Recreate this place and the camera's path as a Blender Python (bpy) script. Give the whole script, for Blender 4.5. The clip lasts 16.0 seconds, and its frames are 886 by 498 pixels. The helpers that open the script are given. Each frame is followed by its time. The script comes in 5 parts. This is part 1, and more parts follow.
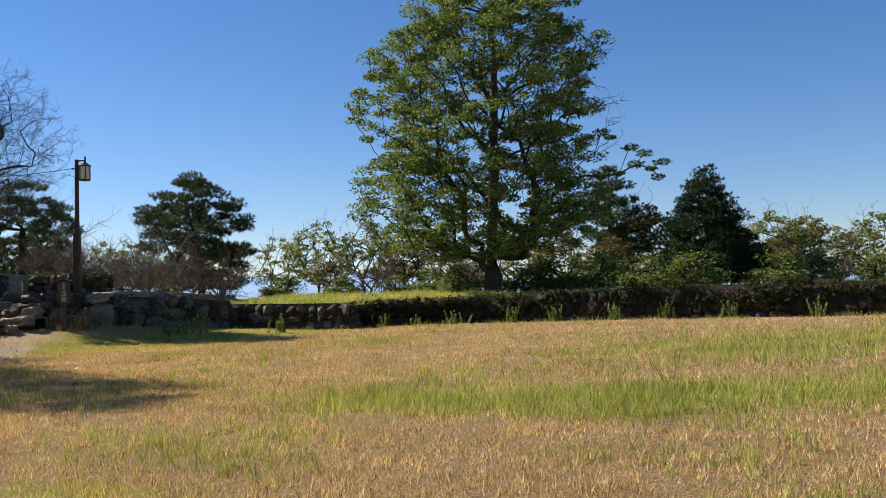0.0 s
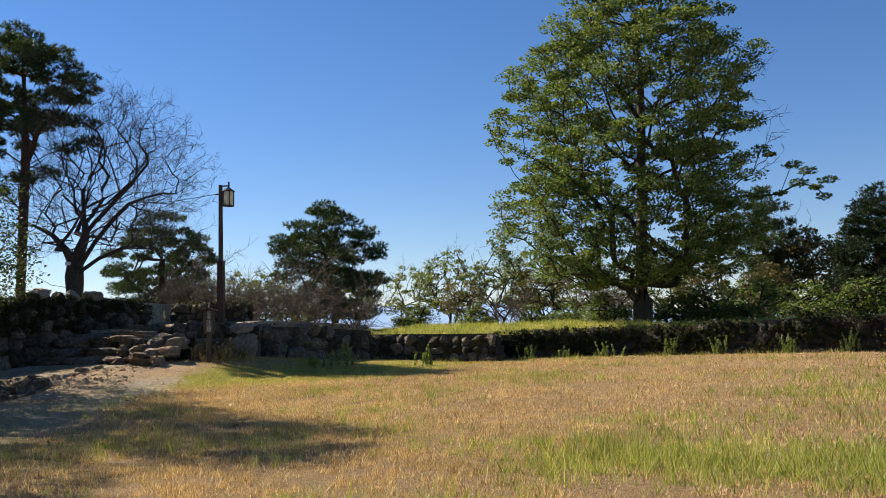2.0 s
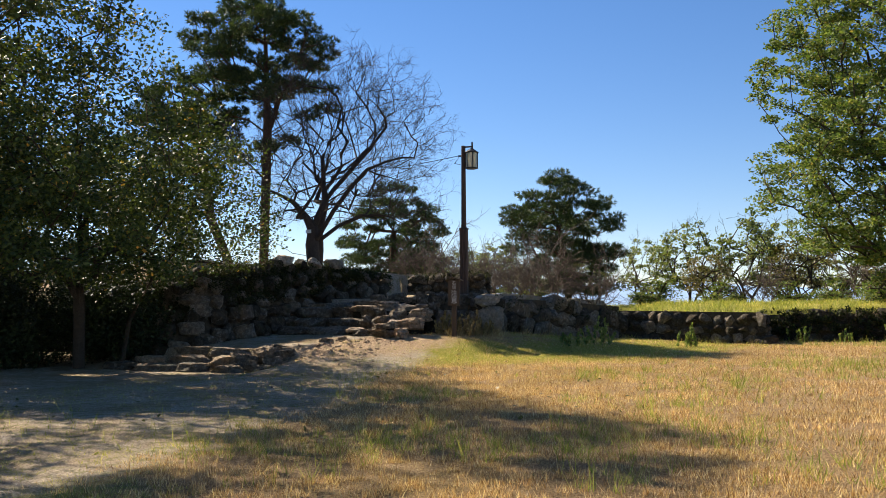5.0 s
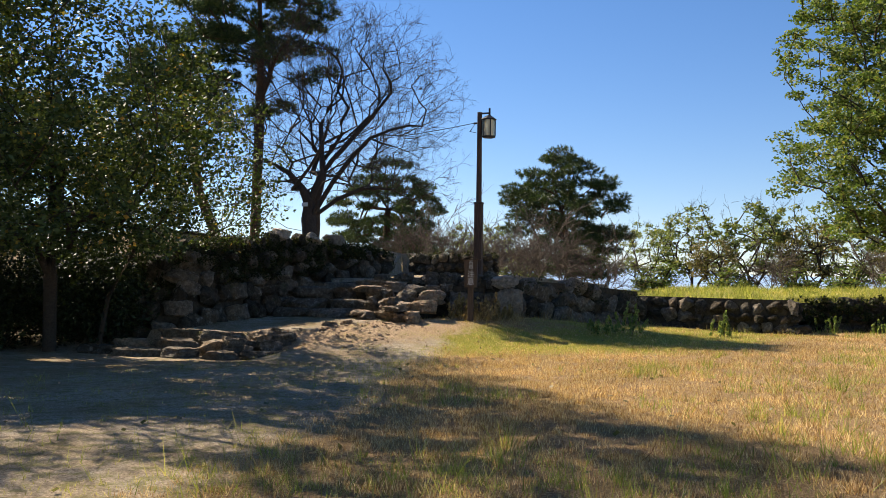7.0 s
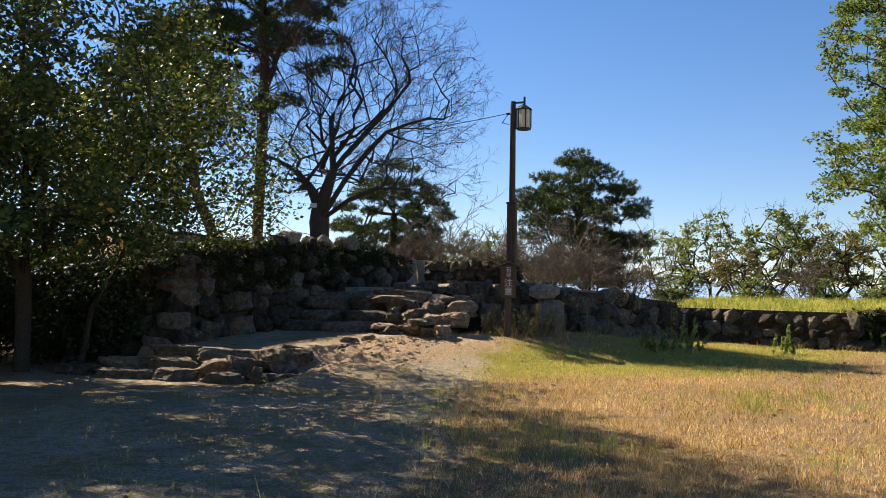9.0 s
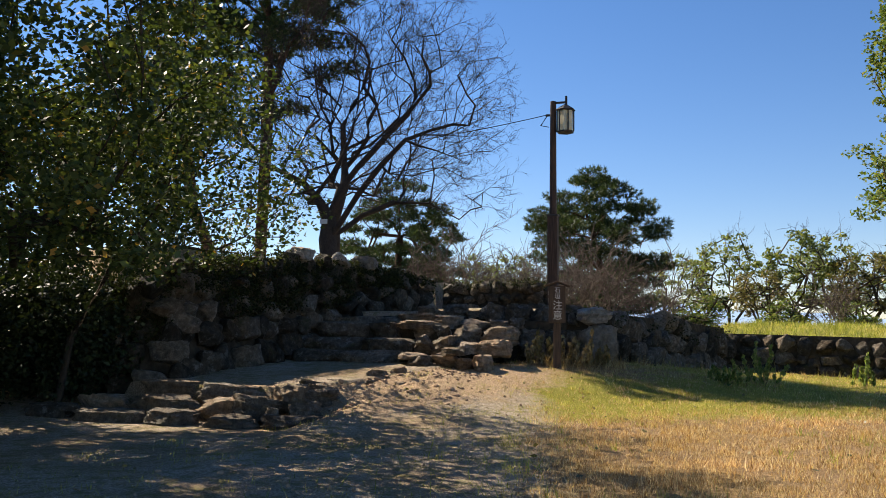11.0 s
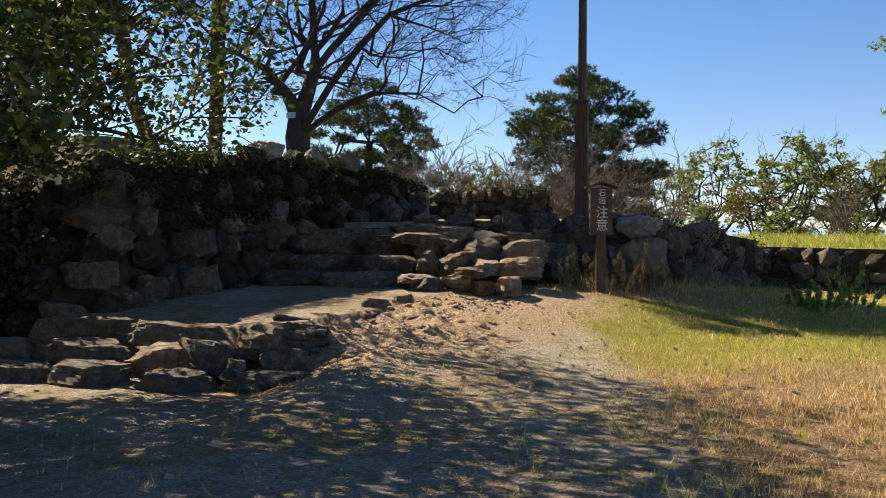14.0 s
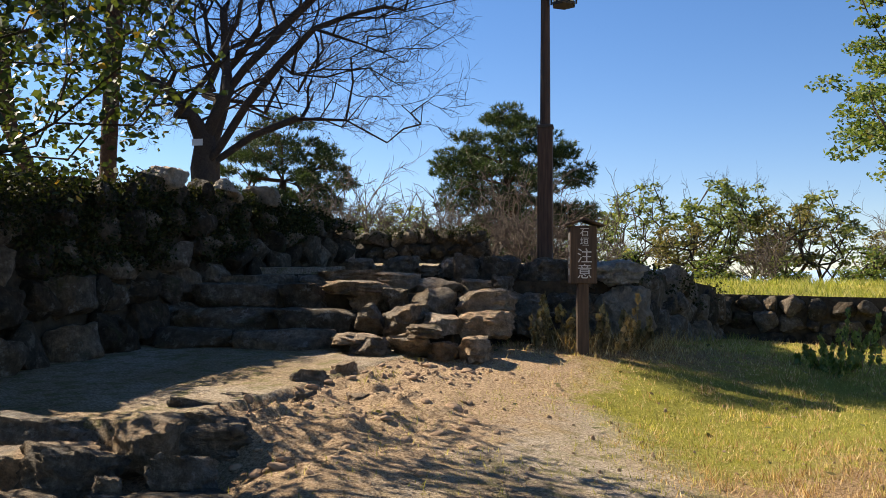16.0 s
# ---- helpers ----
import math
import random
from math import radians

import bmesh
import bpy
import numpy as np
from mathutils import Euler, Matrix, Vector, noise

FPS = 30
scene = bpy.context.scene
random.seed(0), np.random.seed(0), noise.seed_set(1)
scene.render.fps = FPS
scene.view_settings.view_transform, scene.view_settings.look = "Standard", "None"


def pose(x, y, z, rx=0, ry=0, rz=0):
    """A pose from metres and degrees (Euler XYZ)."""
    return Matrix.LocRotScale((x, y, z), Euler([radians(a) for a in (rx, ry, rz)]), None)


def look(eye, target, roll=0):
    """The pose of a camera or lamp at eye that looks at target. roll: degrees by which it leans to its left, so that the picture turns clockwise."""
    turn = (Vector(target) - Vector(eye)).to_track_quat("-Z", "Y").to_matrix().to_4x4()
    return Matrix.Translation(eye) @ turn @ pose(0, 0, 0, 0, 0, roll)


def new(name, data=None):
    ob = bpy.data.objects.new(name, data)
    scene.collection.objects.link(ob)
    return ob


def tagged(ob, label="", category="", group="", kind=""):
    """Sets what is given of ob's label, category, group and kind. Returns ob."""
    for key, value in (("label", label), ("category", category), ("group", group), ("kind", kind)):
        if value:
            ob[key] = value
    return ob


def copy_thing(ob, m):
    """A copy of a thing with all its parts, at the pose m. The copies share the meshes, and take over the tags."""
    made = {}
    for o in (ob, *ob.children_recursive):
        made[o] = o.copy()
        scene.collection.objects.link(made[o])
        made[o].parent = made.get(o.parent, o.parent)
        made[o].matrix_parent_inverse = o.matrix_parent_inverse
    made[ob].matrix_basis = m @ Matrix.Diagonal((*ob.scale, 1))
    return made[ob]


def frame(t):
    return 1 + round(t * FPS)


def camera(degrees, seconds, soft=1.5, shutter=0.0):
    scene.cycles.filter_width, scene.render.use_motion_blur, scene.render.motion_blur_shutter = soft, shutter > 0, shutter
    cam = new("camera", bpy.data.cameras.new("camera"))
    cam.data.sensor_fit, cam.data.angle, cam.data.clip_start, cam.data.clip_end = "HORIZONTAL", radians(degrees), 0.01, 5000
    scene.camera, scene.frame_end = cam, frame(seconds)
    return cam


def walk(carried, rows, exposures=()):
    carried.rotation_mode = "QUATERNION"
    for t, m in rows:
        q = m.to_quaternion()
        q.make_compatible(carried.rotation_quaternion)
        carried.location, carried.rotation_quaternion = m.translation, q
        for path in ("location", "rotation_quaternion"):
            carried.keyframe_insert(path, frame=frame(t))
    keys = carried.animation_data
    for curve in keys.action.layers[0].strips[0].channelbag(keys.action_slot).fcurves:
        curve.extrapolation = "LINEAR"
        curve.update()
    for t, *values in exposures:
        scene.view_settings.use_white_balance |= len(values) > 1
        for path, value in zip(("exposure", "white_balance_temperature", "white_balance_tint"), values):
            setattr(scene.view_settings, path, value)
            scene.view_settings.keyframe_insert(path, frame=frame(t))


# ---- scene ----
cam = camera(52.4, 16.0, soft=0.9)
METRES, EYE, TILT, LEAN, TURN = 22.1, 1.5, 0.0, 0.0, 0.0
ROWS = [
    (0.0, 0.0, 0.0, 0.0, 0.1, 3.33, 1.73),
    (0.5, -0.0168, 0.0296, 0.0009, 3.4, 2.59, 1.78),
    (1.0, -0.0339, 0.053, 0.003, 4.99, 3.89, 1.76),
    (1.5, -0.0494, 0.0801, 0.0027, 6.36, 5.52, 1.67),
    (2.0, -0.0662, 0.1048, 0.0025, 7.53, 5.45, 1.6),
    (2.5, -0.0801, 0.128, 0.003, 8.14, 4.67, 1.45),
    (3.0, -0.0923, 0.1473, 0.0036, 9.48, 4.2, 1.38),
    (3.5, -0.1047, 0.1664, 0.0024, 12.19, 3.79, 1.33),
    (4.0, -0.1197, 0.1878, 0.0023, 15.66, 3.33, 0.96),
    (4.5, -0.1357, 0.2077, 0.0028, 18.73, 3.66, 0.58),
    (5.0, -0.153, 0.2279, 0.0014, 21.11, 4.17, 0.27),
    (7.5, -0.2567, 0.3543, 0.0016, 19.7, 2.82, -0.85),
    (8.0, -0.2794, 0.3835, 0.0017, 19.65, 2.77, -0.87),
    (8.5, -0.3004, 0.409, 0.0032, 19.66, 3.07, -0.96),
    (9.0, -0.3188, 0.4375, 0.004, 19.56, 3.61, -0.89),
    (11.5, -0.4206, 0.5728, 0.0026, 19.12, 5.4, -0.72),
    (12.0, -0.4386, 0.6017, 0.0019, 19.15, 3.34, -0.71),
    (12.5, -0.455, 0.6299, 0.0022, 19.15, 1.28, -0.64),
    (13.0, -0.4692, 0.6584, 0.0024, 19.0, 0.04, -0.54),
    (13.5, -0.4845, 0.6854, 0.0031, 18.42, -0.34, -0.33),
    (14.0, -0.498, 0.7115, 0.0041, 16.54, -0.13, -0.38),
    (14.5, -0.5111, 0.7372, 0.0056, 14.19, 0.52, -0.59),
    (15.0, -0.5256, 0.7668, 0.0068, 12.05, 1.53, -0.81),
    (15.5, -0.541, 0.7979, 0.0075, 10.89, 2.3, -0.75),
    (16.0, -0.5541, 0.8274, 0.0084, 10.82, 2.69, -0.32),
]
walk(cam, [(t, pose(0, 0, EYE, TILT, LEAN, TURN) @ pose(METRES * x, METRES * y, METRES * z, 90 + pitch, roll, yaw)) for t, x, y, z, yaw, pitch, roll in ROWS], [(0.0, 1.05, 6600, 11), (3.5, 1.1, 6800, 12), (4.5, 1.05, 6800, 12), (5.0, 1.35, 7100, 12), (9.0, 1.37, 7200, 13), (12.5, 1.32, 7100, 13), (14.0, 1.42, 7200, 13), (16.0, 1.44, 7200, 13)])

# world, sun and light: a clear autumn sky, the sun ahead and to the side of the first steps
SUN_ELEVATION, SUN_X, SUN_Y = 37.0, -0.93, 0.37
world = bpy.data.worlds.new("clear_sky")
scene.world = world
world.use_nodes = True
wn = world.node_tree.nodes
sky = wn.new("ShaderNodeTexSky")
sky.sky_type, sky.sun_disc = "NISHITA", False
sky.sun_elevation = radians(SUN_ELEVATION)
sky.sun_rotation = math.atan2(SUN_X, SUN_Y)
sky.altitude, sky.air_density, sky.dust_density, sky.ozone_density = 100, 1.0, 0.0, 4.5
wn["Background"].inputs["Strength"].default_value = 0.057
depth = wn.new("ShaderNodeHueSaturation")
depth.inputs["Saturation"].default_value = 1.2
clear = wn.new("ShaderNodeMix")
clear.data_type, clear.blend_type = "RGBA", "MULTIPLY"
clear.inputs[0].default_value, clear.inputs[7].default_value = 1.0, (1.07, 1.0, 1.06, 1)
world.node_tree.links.new(sky.outputs["Color"], clear.inputs[6])
world.node_tree.links.new(clear.outputs[2], depth.inputs["Color"])
world.node_tree.links.new(depth.outputs["Color"], wn["Background"].inputs["Color"])
flat = math.cos(radians(SUN_ELEVATION)) / math.hypot(SUN_X, SUN_Y)
to_sun = Vector((SUN_X * flat, SUN_Y * flat, math.sin(radians(SUN_ELEVATION))))
sun = new("sun", bpy.data.lights.new("sun", "SUN"))
sun.data.energy, sun.data.angle, sun.data.color = 5.0, radians(0.53), (1.0, 0.93, 0.82)
sun.matrix_world = look(tuple(to_sun * 60), (0, 0, 0))


# ---- materials ----
def material(name, rough=0.9, spec=0.25, metal=0.0):
    m = bpy.data.materials.new(name)
    m.use_nodes = True
    b = m.node_tree.nodes["Principled BSDF"]
    b.inputs["Roughness"].default_value = rough
    b.inputs["Specular IOR Level"].default_value = spec
    b.inputs["Metallic"].default_value = metal
    return m, m.node_tree, b


def node(tree, kind, links=(), **values):
    n = tree.nodes.new(kind)
    for key, value in values.items():
        n.inputs[key.replace("_", " ")].default_value = value
    for source, target in links:
        tree.links.new(source, n.inputs[target])
    return n


def noise_of(tree, scale, detail=4.0, rough=0.6, space="Object"):
    """Noise in metres: of the object's own space, or of the world's."""
    if space == "World":
        where = tree.nodes.new("ShaderNodeNewGeometry").outputs["Position"]
    else:
        where = tree.nodes.new("ShaderNodeTexCoord").outputs["Object"]
    return node(tree, "ShaderNodeTexNoise", [(where, "Vector")], Scale=scale, Detail=detail, Roughness=rough).outputs["Fac"]


def ramp(tree, fac, stops):
    n = tree.nodes.new("ShaderNodeValToRGB")
    while len(n.color_ramp.elements) < len(stops):
        n.color_ramp.elements.new(0.5)
    for e, (at, colour) in zip(n.color_ramp.elements, stops):
        e.position, e.color = at, (*colour, 1)
    tree.links.new(fac, n.inputs["Fac"])
    return n.outputs["Color"]


def mixed(tree, fac, a, b, kind="MIX"):
    n = tree.nodes.new("ShaderNodeMix")
    n.data_type, n.blend_type = "RGBA", kind
    for value, socket in ((fac, n.inputs[0]), (a, n.inputs[6]), (b, n.inputs[7])):
        if isinstance(value, bpy.types.NodeSocket):
            tree.links.new(value, socket)
        elif isinstance(value, tuple):
            socket.default_value = (*value, 1)
        else:
            socket.default_value = value
    return n.outputs[2]


def stepped(tree, fac, low, high):
    n = node(tree, "ShaderNodeMapRange", [(fac, 0)])
    n.inputs[1].default_value, n.inputs[2].default_value = low, high
    return n.outputs[0]


def bumped(tree, bsdf, height, strength, distance):
    n = node(tree, "ShaderNodeBump", [(height, "Height")], Strength=strength, Distance=distance)
    tree.links.new(n.outputs["Normal"], bsdf.inputs["Normal"])


def leaf_material(name, stops, through_light=0.4, rough=0.5, spec=0.4):
    """Leaves: a colour for each leaf, some light passing through."""
    m, t, b = material(name, rough, spec)
    g = t.nodes.new("ShaderNodeNewGeometry")
    o = t.nodes.new("ShaderNodeObjectInfo")
    col = ramp(t, g.outputs["Random Per Island"], stops)
    big = noise_of(t, 0.6, 2, 0.5, "World")
    col = mixed(t, stepped(t, big, 0.35, 0.65), mixed(t, 1.0, col, (0.72, 0.74, 0.7), "MULTIPLY"), col)
    col = mixed(t, o.outputs["Random"], col, mixed(t, 1.0, col, (0.85, 0.9, 0.8), "MULTIPLY"))
    t.links.new(col, b.inputs["Base Color"])
    tr = t.nodes.new("ShaderNodeBsdfTranslucent")
    t.links.new(mixed(t, 1.0, col, (1.35, 1.3, 0.7), "MULTIPLY"), tr.inputs["Color"])
    mix = t.nodes.new("ShaderNodeMixShader")
    mix.inputs[0].default_value = through_light
    t.links.new(b.outputs[0], mix.inputs[1])
    t.links.new(tr.outputs[0], mix.inputs[2])
    t.links.new(mix.outputs[0], t.nodes["Material Output"].inputs["Surface"])
    return m


def bark_material(name, dark, light, scale=6.0):
    m, t, b = material(name, 0.95, 0.15)
    fine = noise_of(t, scale * 4, 6, 0.7)
    col = mixed(t, noise_of(t, scale, 4), ramp(t, fine, [(0.3, dark), (0.7, light)]), dark)
    t.links.new(col, b.inputs["Base Color"])
    bumped(t, b, fine, 0.9, 0.03)
    return m


def stone_material(name, dark, mid, light, lichen=0.5):
    m, t, b = material(name, 0.93, 0.2)
    o = t.nodes.new("ShaderNodeObjectInfo")
    fine = noise_of(t, 9.0, 8, 0.72, "World")
    grain = noise_of(t, 45.0, 4, 0.7, "World")
    large = noise_of(t, 1.7, 4, 0.6, "World")
    col = ramp(t, fine, [(0.28, dark), (0.5, mid), (0.72, light)])
    col = mixed(t, stepped(t, large, 0.4, 0.66), col, mixed(t, 1.0, col, (1.2, 0.98, 0.76), "MULTIPLY"))
    tone = ramp(t, o.outputs["Random"], [(0.0, (0.62, 0.6, 0.56)), (0.5, (0.95, 0.93, 0.9)), (1.0, (1.3, 1.28, 1.25))])
    col = mixed(t, 1.0, col, tone, "MULTIPLY")
    spots = stepped(t, noise_of(t, 5.5, 6, 0.75, "World"), 0.56, 0.64)
    lich = node(t, "ShaderNodeMath", [(spots, 0)])
    lich.operation = "MULTIPLY"
    lich.inputs[1].default_value = lichen
    col = mixed(t, lich.outputs[0], col, (0.43, 0.42, 0.38))
    moss = stepped(t, noise_of(t, 2.6, 5, 0.7, "World"), 0.58, 0.7)
    col = mixed(t, moss, col, mixed(t, 0.6, col, (0.07, 0.085, 0.03)))
    t.links.new(mixed(t, 0.35, col, mixed(t, grain, (0.05, 0.05, 0.045), (0.5, 0.48, 0.44)), "OVERLAY"), b.inputs["Base Color"])
    h = node(t, "ShaderNodeMath", [(fine, 0), (grain, 1)])
    bumped(t, b, h.outputs[0], 1.0, 0.1)
    return m


STONE = stone_material("weathered_stone", (0.055, 0.05, 0.042), (0.18, 0.165, 0.14), (0.4, 0.38, 0.34), 0.75)
STONE_PALE = stone_material("pale_granite", (0.19, 0.18, 0.15), (0.4, 0.38, 0.335), (0.6, 0.57, 0.5), 0.3)
STONE_BROWN = stone_material("brown_step_stone", (0.12, 0.1, 0.08), (0.34, 0.29, 0.23), (0.64, 0.57, 0.47), 0.3)
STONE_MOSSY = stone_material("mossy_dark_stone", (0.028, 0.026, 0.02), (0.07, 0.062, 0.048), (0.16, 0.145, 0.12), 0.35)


def soil_material():
    m, t, b = material("dark_soil", 1.0, 0.05)
    n = noise_of(t, 7, 6, 0.7, "World")
    t.links.new(ramp(t, n, [(0.3, (0.035, 0.028, 0.02)), (0.7, (0.1, 0.08, 0.055))]), b.inputs["Base Color"])
    bumped(t, b, n, 1.0, 0.08)
    return m


SOIL = soil_material()


def ground_material():
    """Dry turf, green turf, trodden grey dirt and bare earth, by the cover laid on the ground."""
    m, t, b = material("field_ground", 1.0, 0.05)
    cover = t.nodes.new("ShaderNodeAttribute")
    cover.attribute_name = "cover"
    sep = node(t, "ShaderNodeSeparateColor", [(cover.outputs["Color"], 0)])
    fine, mid = noise_of(t, 38, 5, 0.75, "World"), noise_of(t, 5, 5, 0.65, "World")
    wide = noise_of(t, 0.7, 4, 0.6, "World")
    dry = ramp(t, fine, [(0.3, (0.1, 0.065, 0.035)), (0.5, (0.34, 0.225, 0.12)), (0.75, (0.66, 0.48, 0.3))])
    dry = mixed(t, stepped(t, wide, 0.4, 0.65), dry, mixed(t, 1.0, dry, (0.95, 0.97, 0.85), "MULTIPLY"))
    green = ramp(t, fine, [(0.25, (0.12, 0.115, 0.025)), (0.55, (0.3, 0.285, 0.06)), (0.8, (0.46, 0.4, 0.14))])
    dirt = ramp(t, fine, [(0.33, (0.17, 0.13, 0.09)), (0.5, (0.46, 0.38, 0.285)), (0.67, (0.74, 0.64, 0.5))])
    dirt = mixed(t, stepped(t, wide, 0.38, 0.62), mixed(t, 1.0, dirt, (0.8, 0.72, 0.6), "MULTIPLY"), dirt)
    dirt = mixed(t, stepped(t, mid, 0.5, 0.6), dirt, mixed(t, 0.6, dirt, (0.19, 0.185, 0.06)))
    earth = ramp(t, fine, [(0.34, (0.15, 0.092, 0.052)), (0.5, (0.46, 0.325, 0.2)), (0.66, (0.74, 0.575, 0.39))])
    ragged = node(t, "ShaderNodeMath", [(mid, 0)])
    ragged.operation = "SUBTRACT"
    ragged.inputs[1].default_value = 0.5

    def edge(channel):
        n = node(t, "ShaderNodeMath", [(sep.outputs[channel], 0), (ragged.outputs[0], 1)])
        return stepped(t, n.outputs[0], 0.35, 0.65)
    col = mixed(t, edge(0), dry, green)
    col = mixed(t, edge(1), col, dirt)
    col = mixed(t, edge(2), col, earth)
    t.links.new(col, b.inputs["Base Color"])
    h = node(t, "ShaderNodeMath", [(fine, 0), (mid, 1)])
    bumped(t, b, h.outputs[0], 1.0, 0.09)
    return m


GROUND = ground_material()
DRY_GRASS = leaf_material("dry_grass", [(0.0, (0.2, 0.1, 0.045)), (0.35, (0.5, 0.3, 0.15)), (0.7, (0.72, 0.48, 0.27)), (1.0, (0.92, 0.74, 0.5))], 0.3, 0.7, 0.15)
GREEN_GRASS = leaf_material("green_grass", [(0.0, (0.16, 0.19, 0.035)), (0.6, (0.31, 0.34, 0.08)), (1.0, (0.56, 0.48, 0.2))], 0.4, 0.6, 0.2)
LAWN_GRASS = leaf_material("yellow_green_turf", [(0.0, (0.19, 0.19, 0.035)), (0.6, (0.47, 0.435, 0.115)), (1.0, (0.75, 0.6, 0.3))], 0.4, 0.6, 0.2)
WEED = leaf_material("weed_green", [(0.0, (0.1, 0.15, 0.035)), (0.6, (0.22, 0.29, 0.08)), (1.0, (0.38, 0.4, 0.14))], 0.4)
STRAW = leaf_material("straw_stem", [(0.0, (0.2, 0.14, 0.07)), (1.0, (0.45, 0.34, 0.18))], 0.2, 0.8, 0.1)
ZELKOVA = leaf_material("broad_green_leaf", [(0.0, (0.055, 0.095, 0.026)), (0.5, (0.12, 0.175, 0.052)), (0.9, (0.22, 0.25, 0.08)), (1.0, (0.3, 0.24, 0.08))], 0.4, 0.6, 0.25)
OAK = leaf_material("glossy_green_leaf", [(0.0, (0.03, 0.05, 0.016)), (0.6, (0.07, 0.1, 0.028)), (0.96, (0.14, 0.16, 0.04)), (1.0, (0.45, 0.25, 0.05))], 0.26, 0.55, 0.25)
SHRUB = leaf_material("olive_leaf", [(0.0, (0.09, 0.12, 0.035)), (0.6, (0.18, 0.225, 0.075)), (1.0, (0.28, 0.27, 0.11))], 0.4)
RUSSET = leaf_material("russet_leaf", [(0.0, (0.08, 0.08, 0.03)), (0.6, (0.16, 0.145, 0.05)), (1.0, (0.25, 0.18, 0.07))], 0.35)
NEEDLE = leaf_material("pine_needle", [(0.0, (0.022, 0.042, 0.014)), (0.6, (0.05, 0.085, 0.025)), (1.0, (0.1, 0.125, 0.04))], 0.2, 0.5, 0.3)
FIR = leaf_material("dark_fir_needle", [(0.0, (0.014, 0.03, 0.012)), (1.0, (0.045, 0.07, 0.025))], 0.12, 0.6, 0.2)
CAMELLIA = leaf_material("shiny_dark_leaf", [(0.0, (0.012, 0.022, 0.008)), (0.8, (0.035, 0.05, 0.016)), (1.0, (0.06, 0.075, 0.025))], 0.12, 0.55, 0.25)
IVY = leaf_material("dark_creeper_leaf", [(0.0, (0.014, 0.02, 0.008)), (0.7, (0.04, 0.05, 0.016)), (1.0, (0.08, 0.065, 0.028))], 0.25, 0.7, 0.15)
FAR_TWIG = bark_material("brown_twig", (0.04, 0.03, 0.024), (0.11, 0.085, 0.065))
BARK = bark_material("dark_bark", (0.035, 0.027, 0.02), (0.12, 0.095, 0.07))
PINE_BARK = bark_material("red_brown_bark", (0.05, 0.03, 0.02), (0.19, 0.12, 0.08))
TWIG = bark_material("grey_twig", (0.07, 0.055, 0.045), (0.2, 0.165, 0.135))
CHERRY_BARK = bark_material("dark_cherry_bark", (0.04, 0.031, 0.026), (0.13, 0.105, 0.085))


def plain_wood(name, dark, light):
    m, t, b = material(name, 0.75, 0.3)
    where = t.nodes.new("ShaderNodeTexCoord").outputs["Object"]
    mp = node(t, "ShaderNodeMapping", [(where, "Vector")], Scale=(30, 30, 2.5))
    n = node(t, "ShaderNodeTexNoise", [(mp.outputs[0], "Vector")], Scale=1.0, Detail=5.0).outputs["Fac"]
    t.links.new(ramp(t, n, [(0.3, dark), (0.7, light)]), b.inputs["Base Color"])
    bumped(t, b, n, 0.4, 0.01)
    return m


WOOD = plain_wood("brown_stained_wood", (0.04, 0.024, 0.016), (0.1, 0.06, 0.04))
SIGN_WOOD = plain_wood("dark_sign_wood", (0.045, 0.03, 0.02), (0.1, 0.065, 0.042))


def simple(name, colour, rough=0.6, spec=0.3, metal=0.0, vary=0.15):
    m, t, b = material(name, rough, spec, metal)
    n = noise_of(t, 12, 4)
    t.links.new(ramp(t, n, [(0.3, tuple(c * (1 - vary) for c in colour)), (0.7, tuple(c * (1 + vary) for c in colour))]), b.inputs["Base Color"])
    return m


IRON = simple("dark_painted_iron", (0.03, 0.025, 0.02), 0.55, 0.4)
SHADE_GLASS = simple("cream_lantern_pane", (0.62, 0.56, 0.36), 0.35, 0.5, 0.0, 0.08)
WHITE = simple("white_sign_paint", (0.55, 0.54, 0.51), 0.7, 0.2, 0.0, 0.1)
FADED = simple("faded_sign_paint", (0.3, 0.29, 0.27), 0.8, 0.1, 0.0, 0.3)
TAG = simple("pale_blue_tag", (0.62, 0.68, 0.72), 0.4, 0.4, 0.0, 0.05)
PEBBLE = simple("earthy_pebble", (0.29, 0.2, 0.13), 0.95, 0.1, 0.0, 0.4)
CABLE = simple("black_cable", (0.02, 0.02, 0.022), 0.5, 0.4)


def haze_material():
    """Far hills, the blue haze of miles of air painted as colour and glow."""
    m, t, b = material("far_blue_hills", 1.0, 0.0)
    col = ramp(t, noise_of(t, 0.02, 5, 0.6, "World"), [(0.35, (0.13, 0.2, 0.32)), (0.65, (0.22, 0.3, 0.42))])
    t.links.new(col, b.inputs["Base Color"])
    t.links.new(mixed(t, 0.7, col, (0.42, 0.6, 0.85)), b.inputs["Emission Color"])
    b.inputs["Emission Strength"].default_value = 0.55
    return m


HILLS = haze_material()


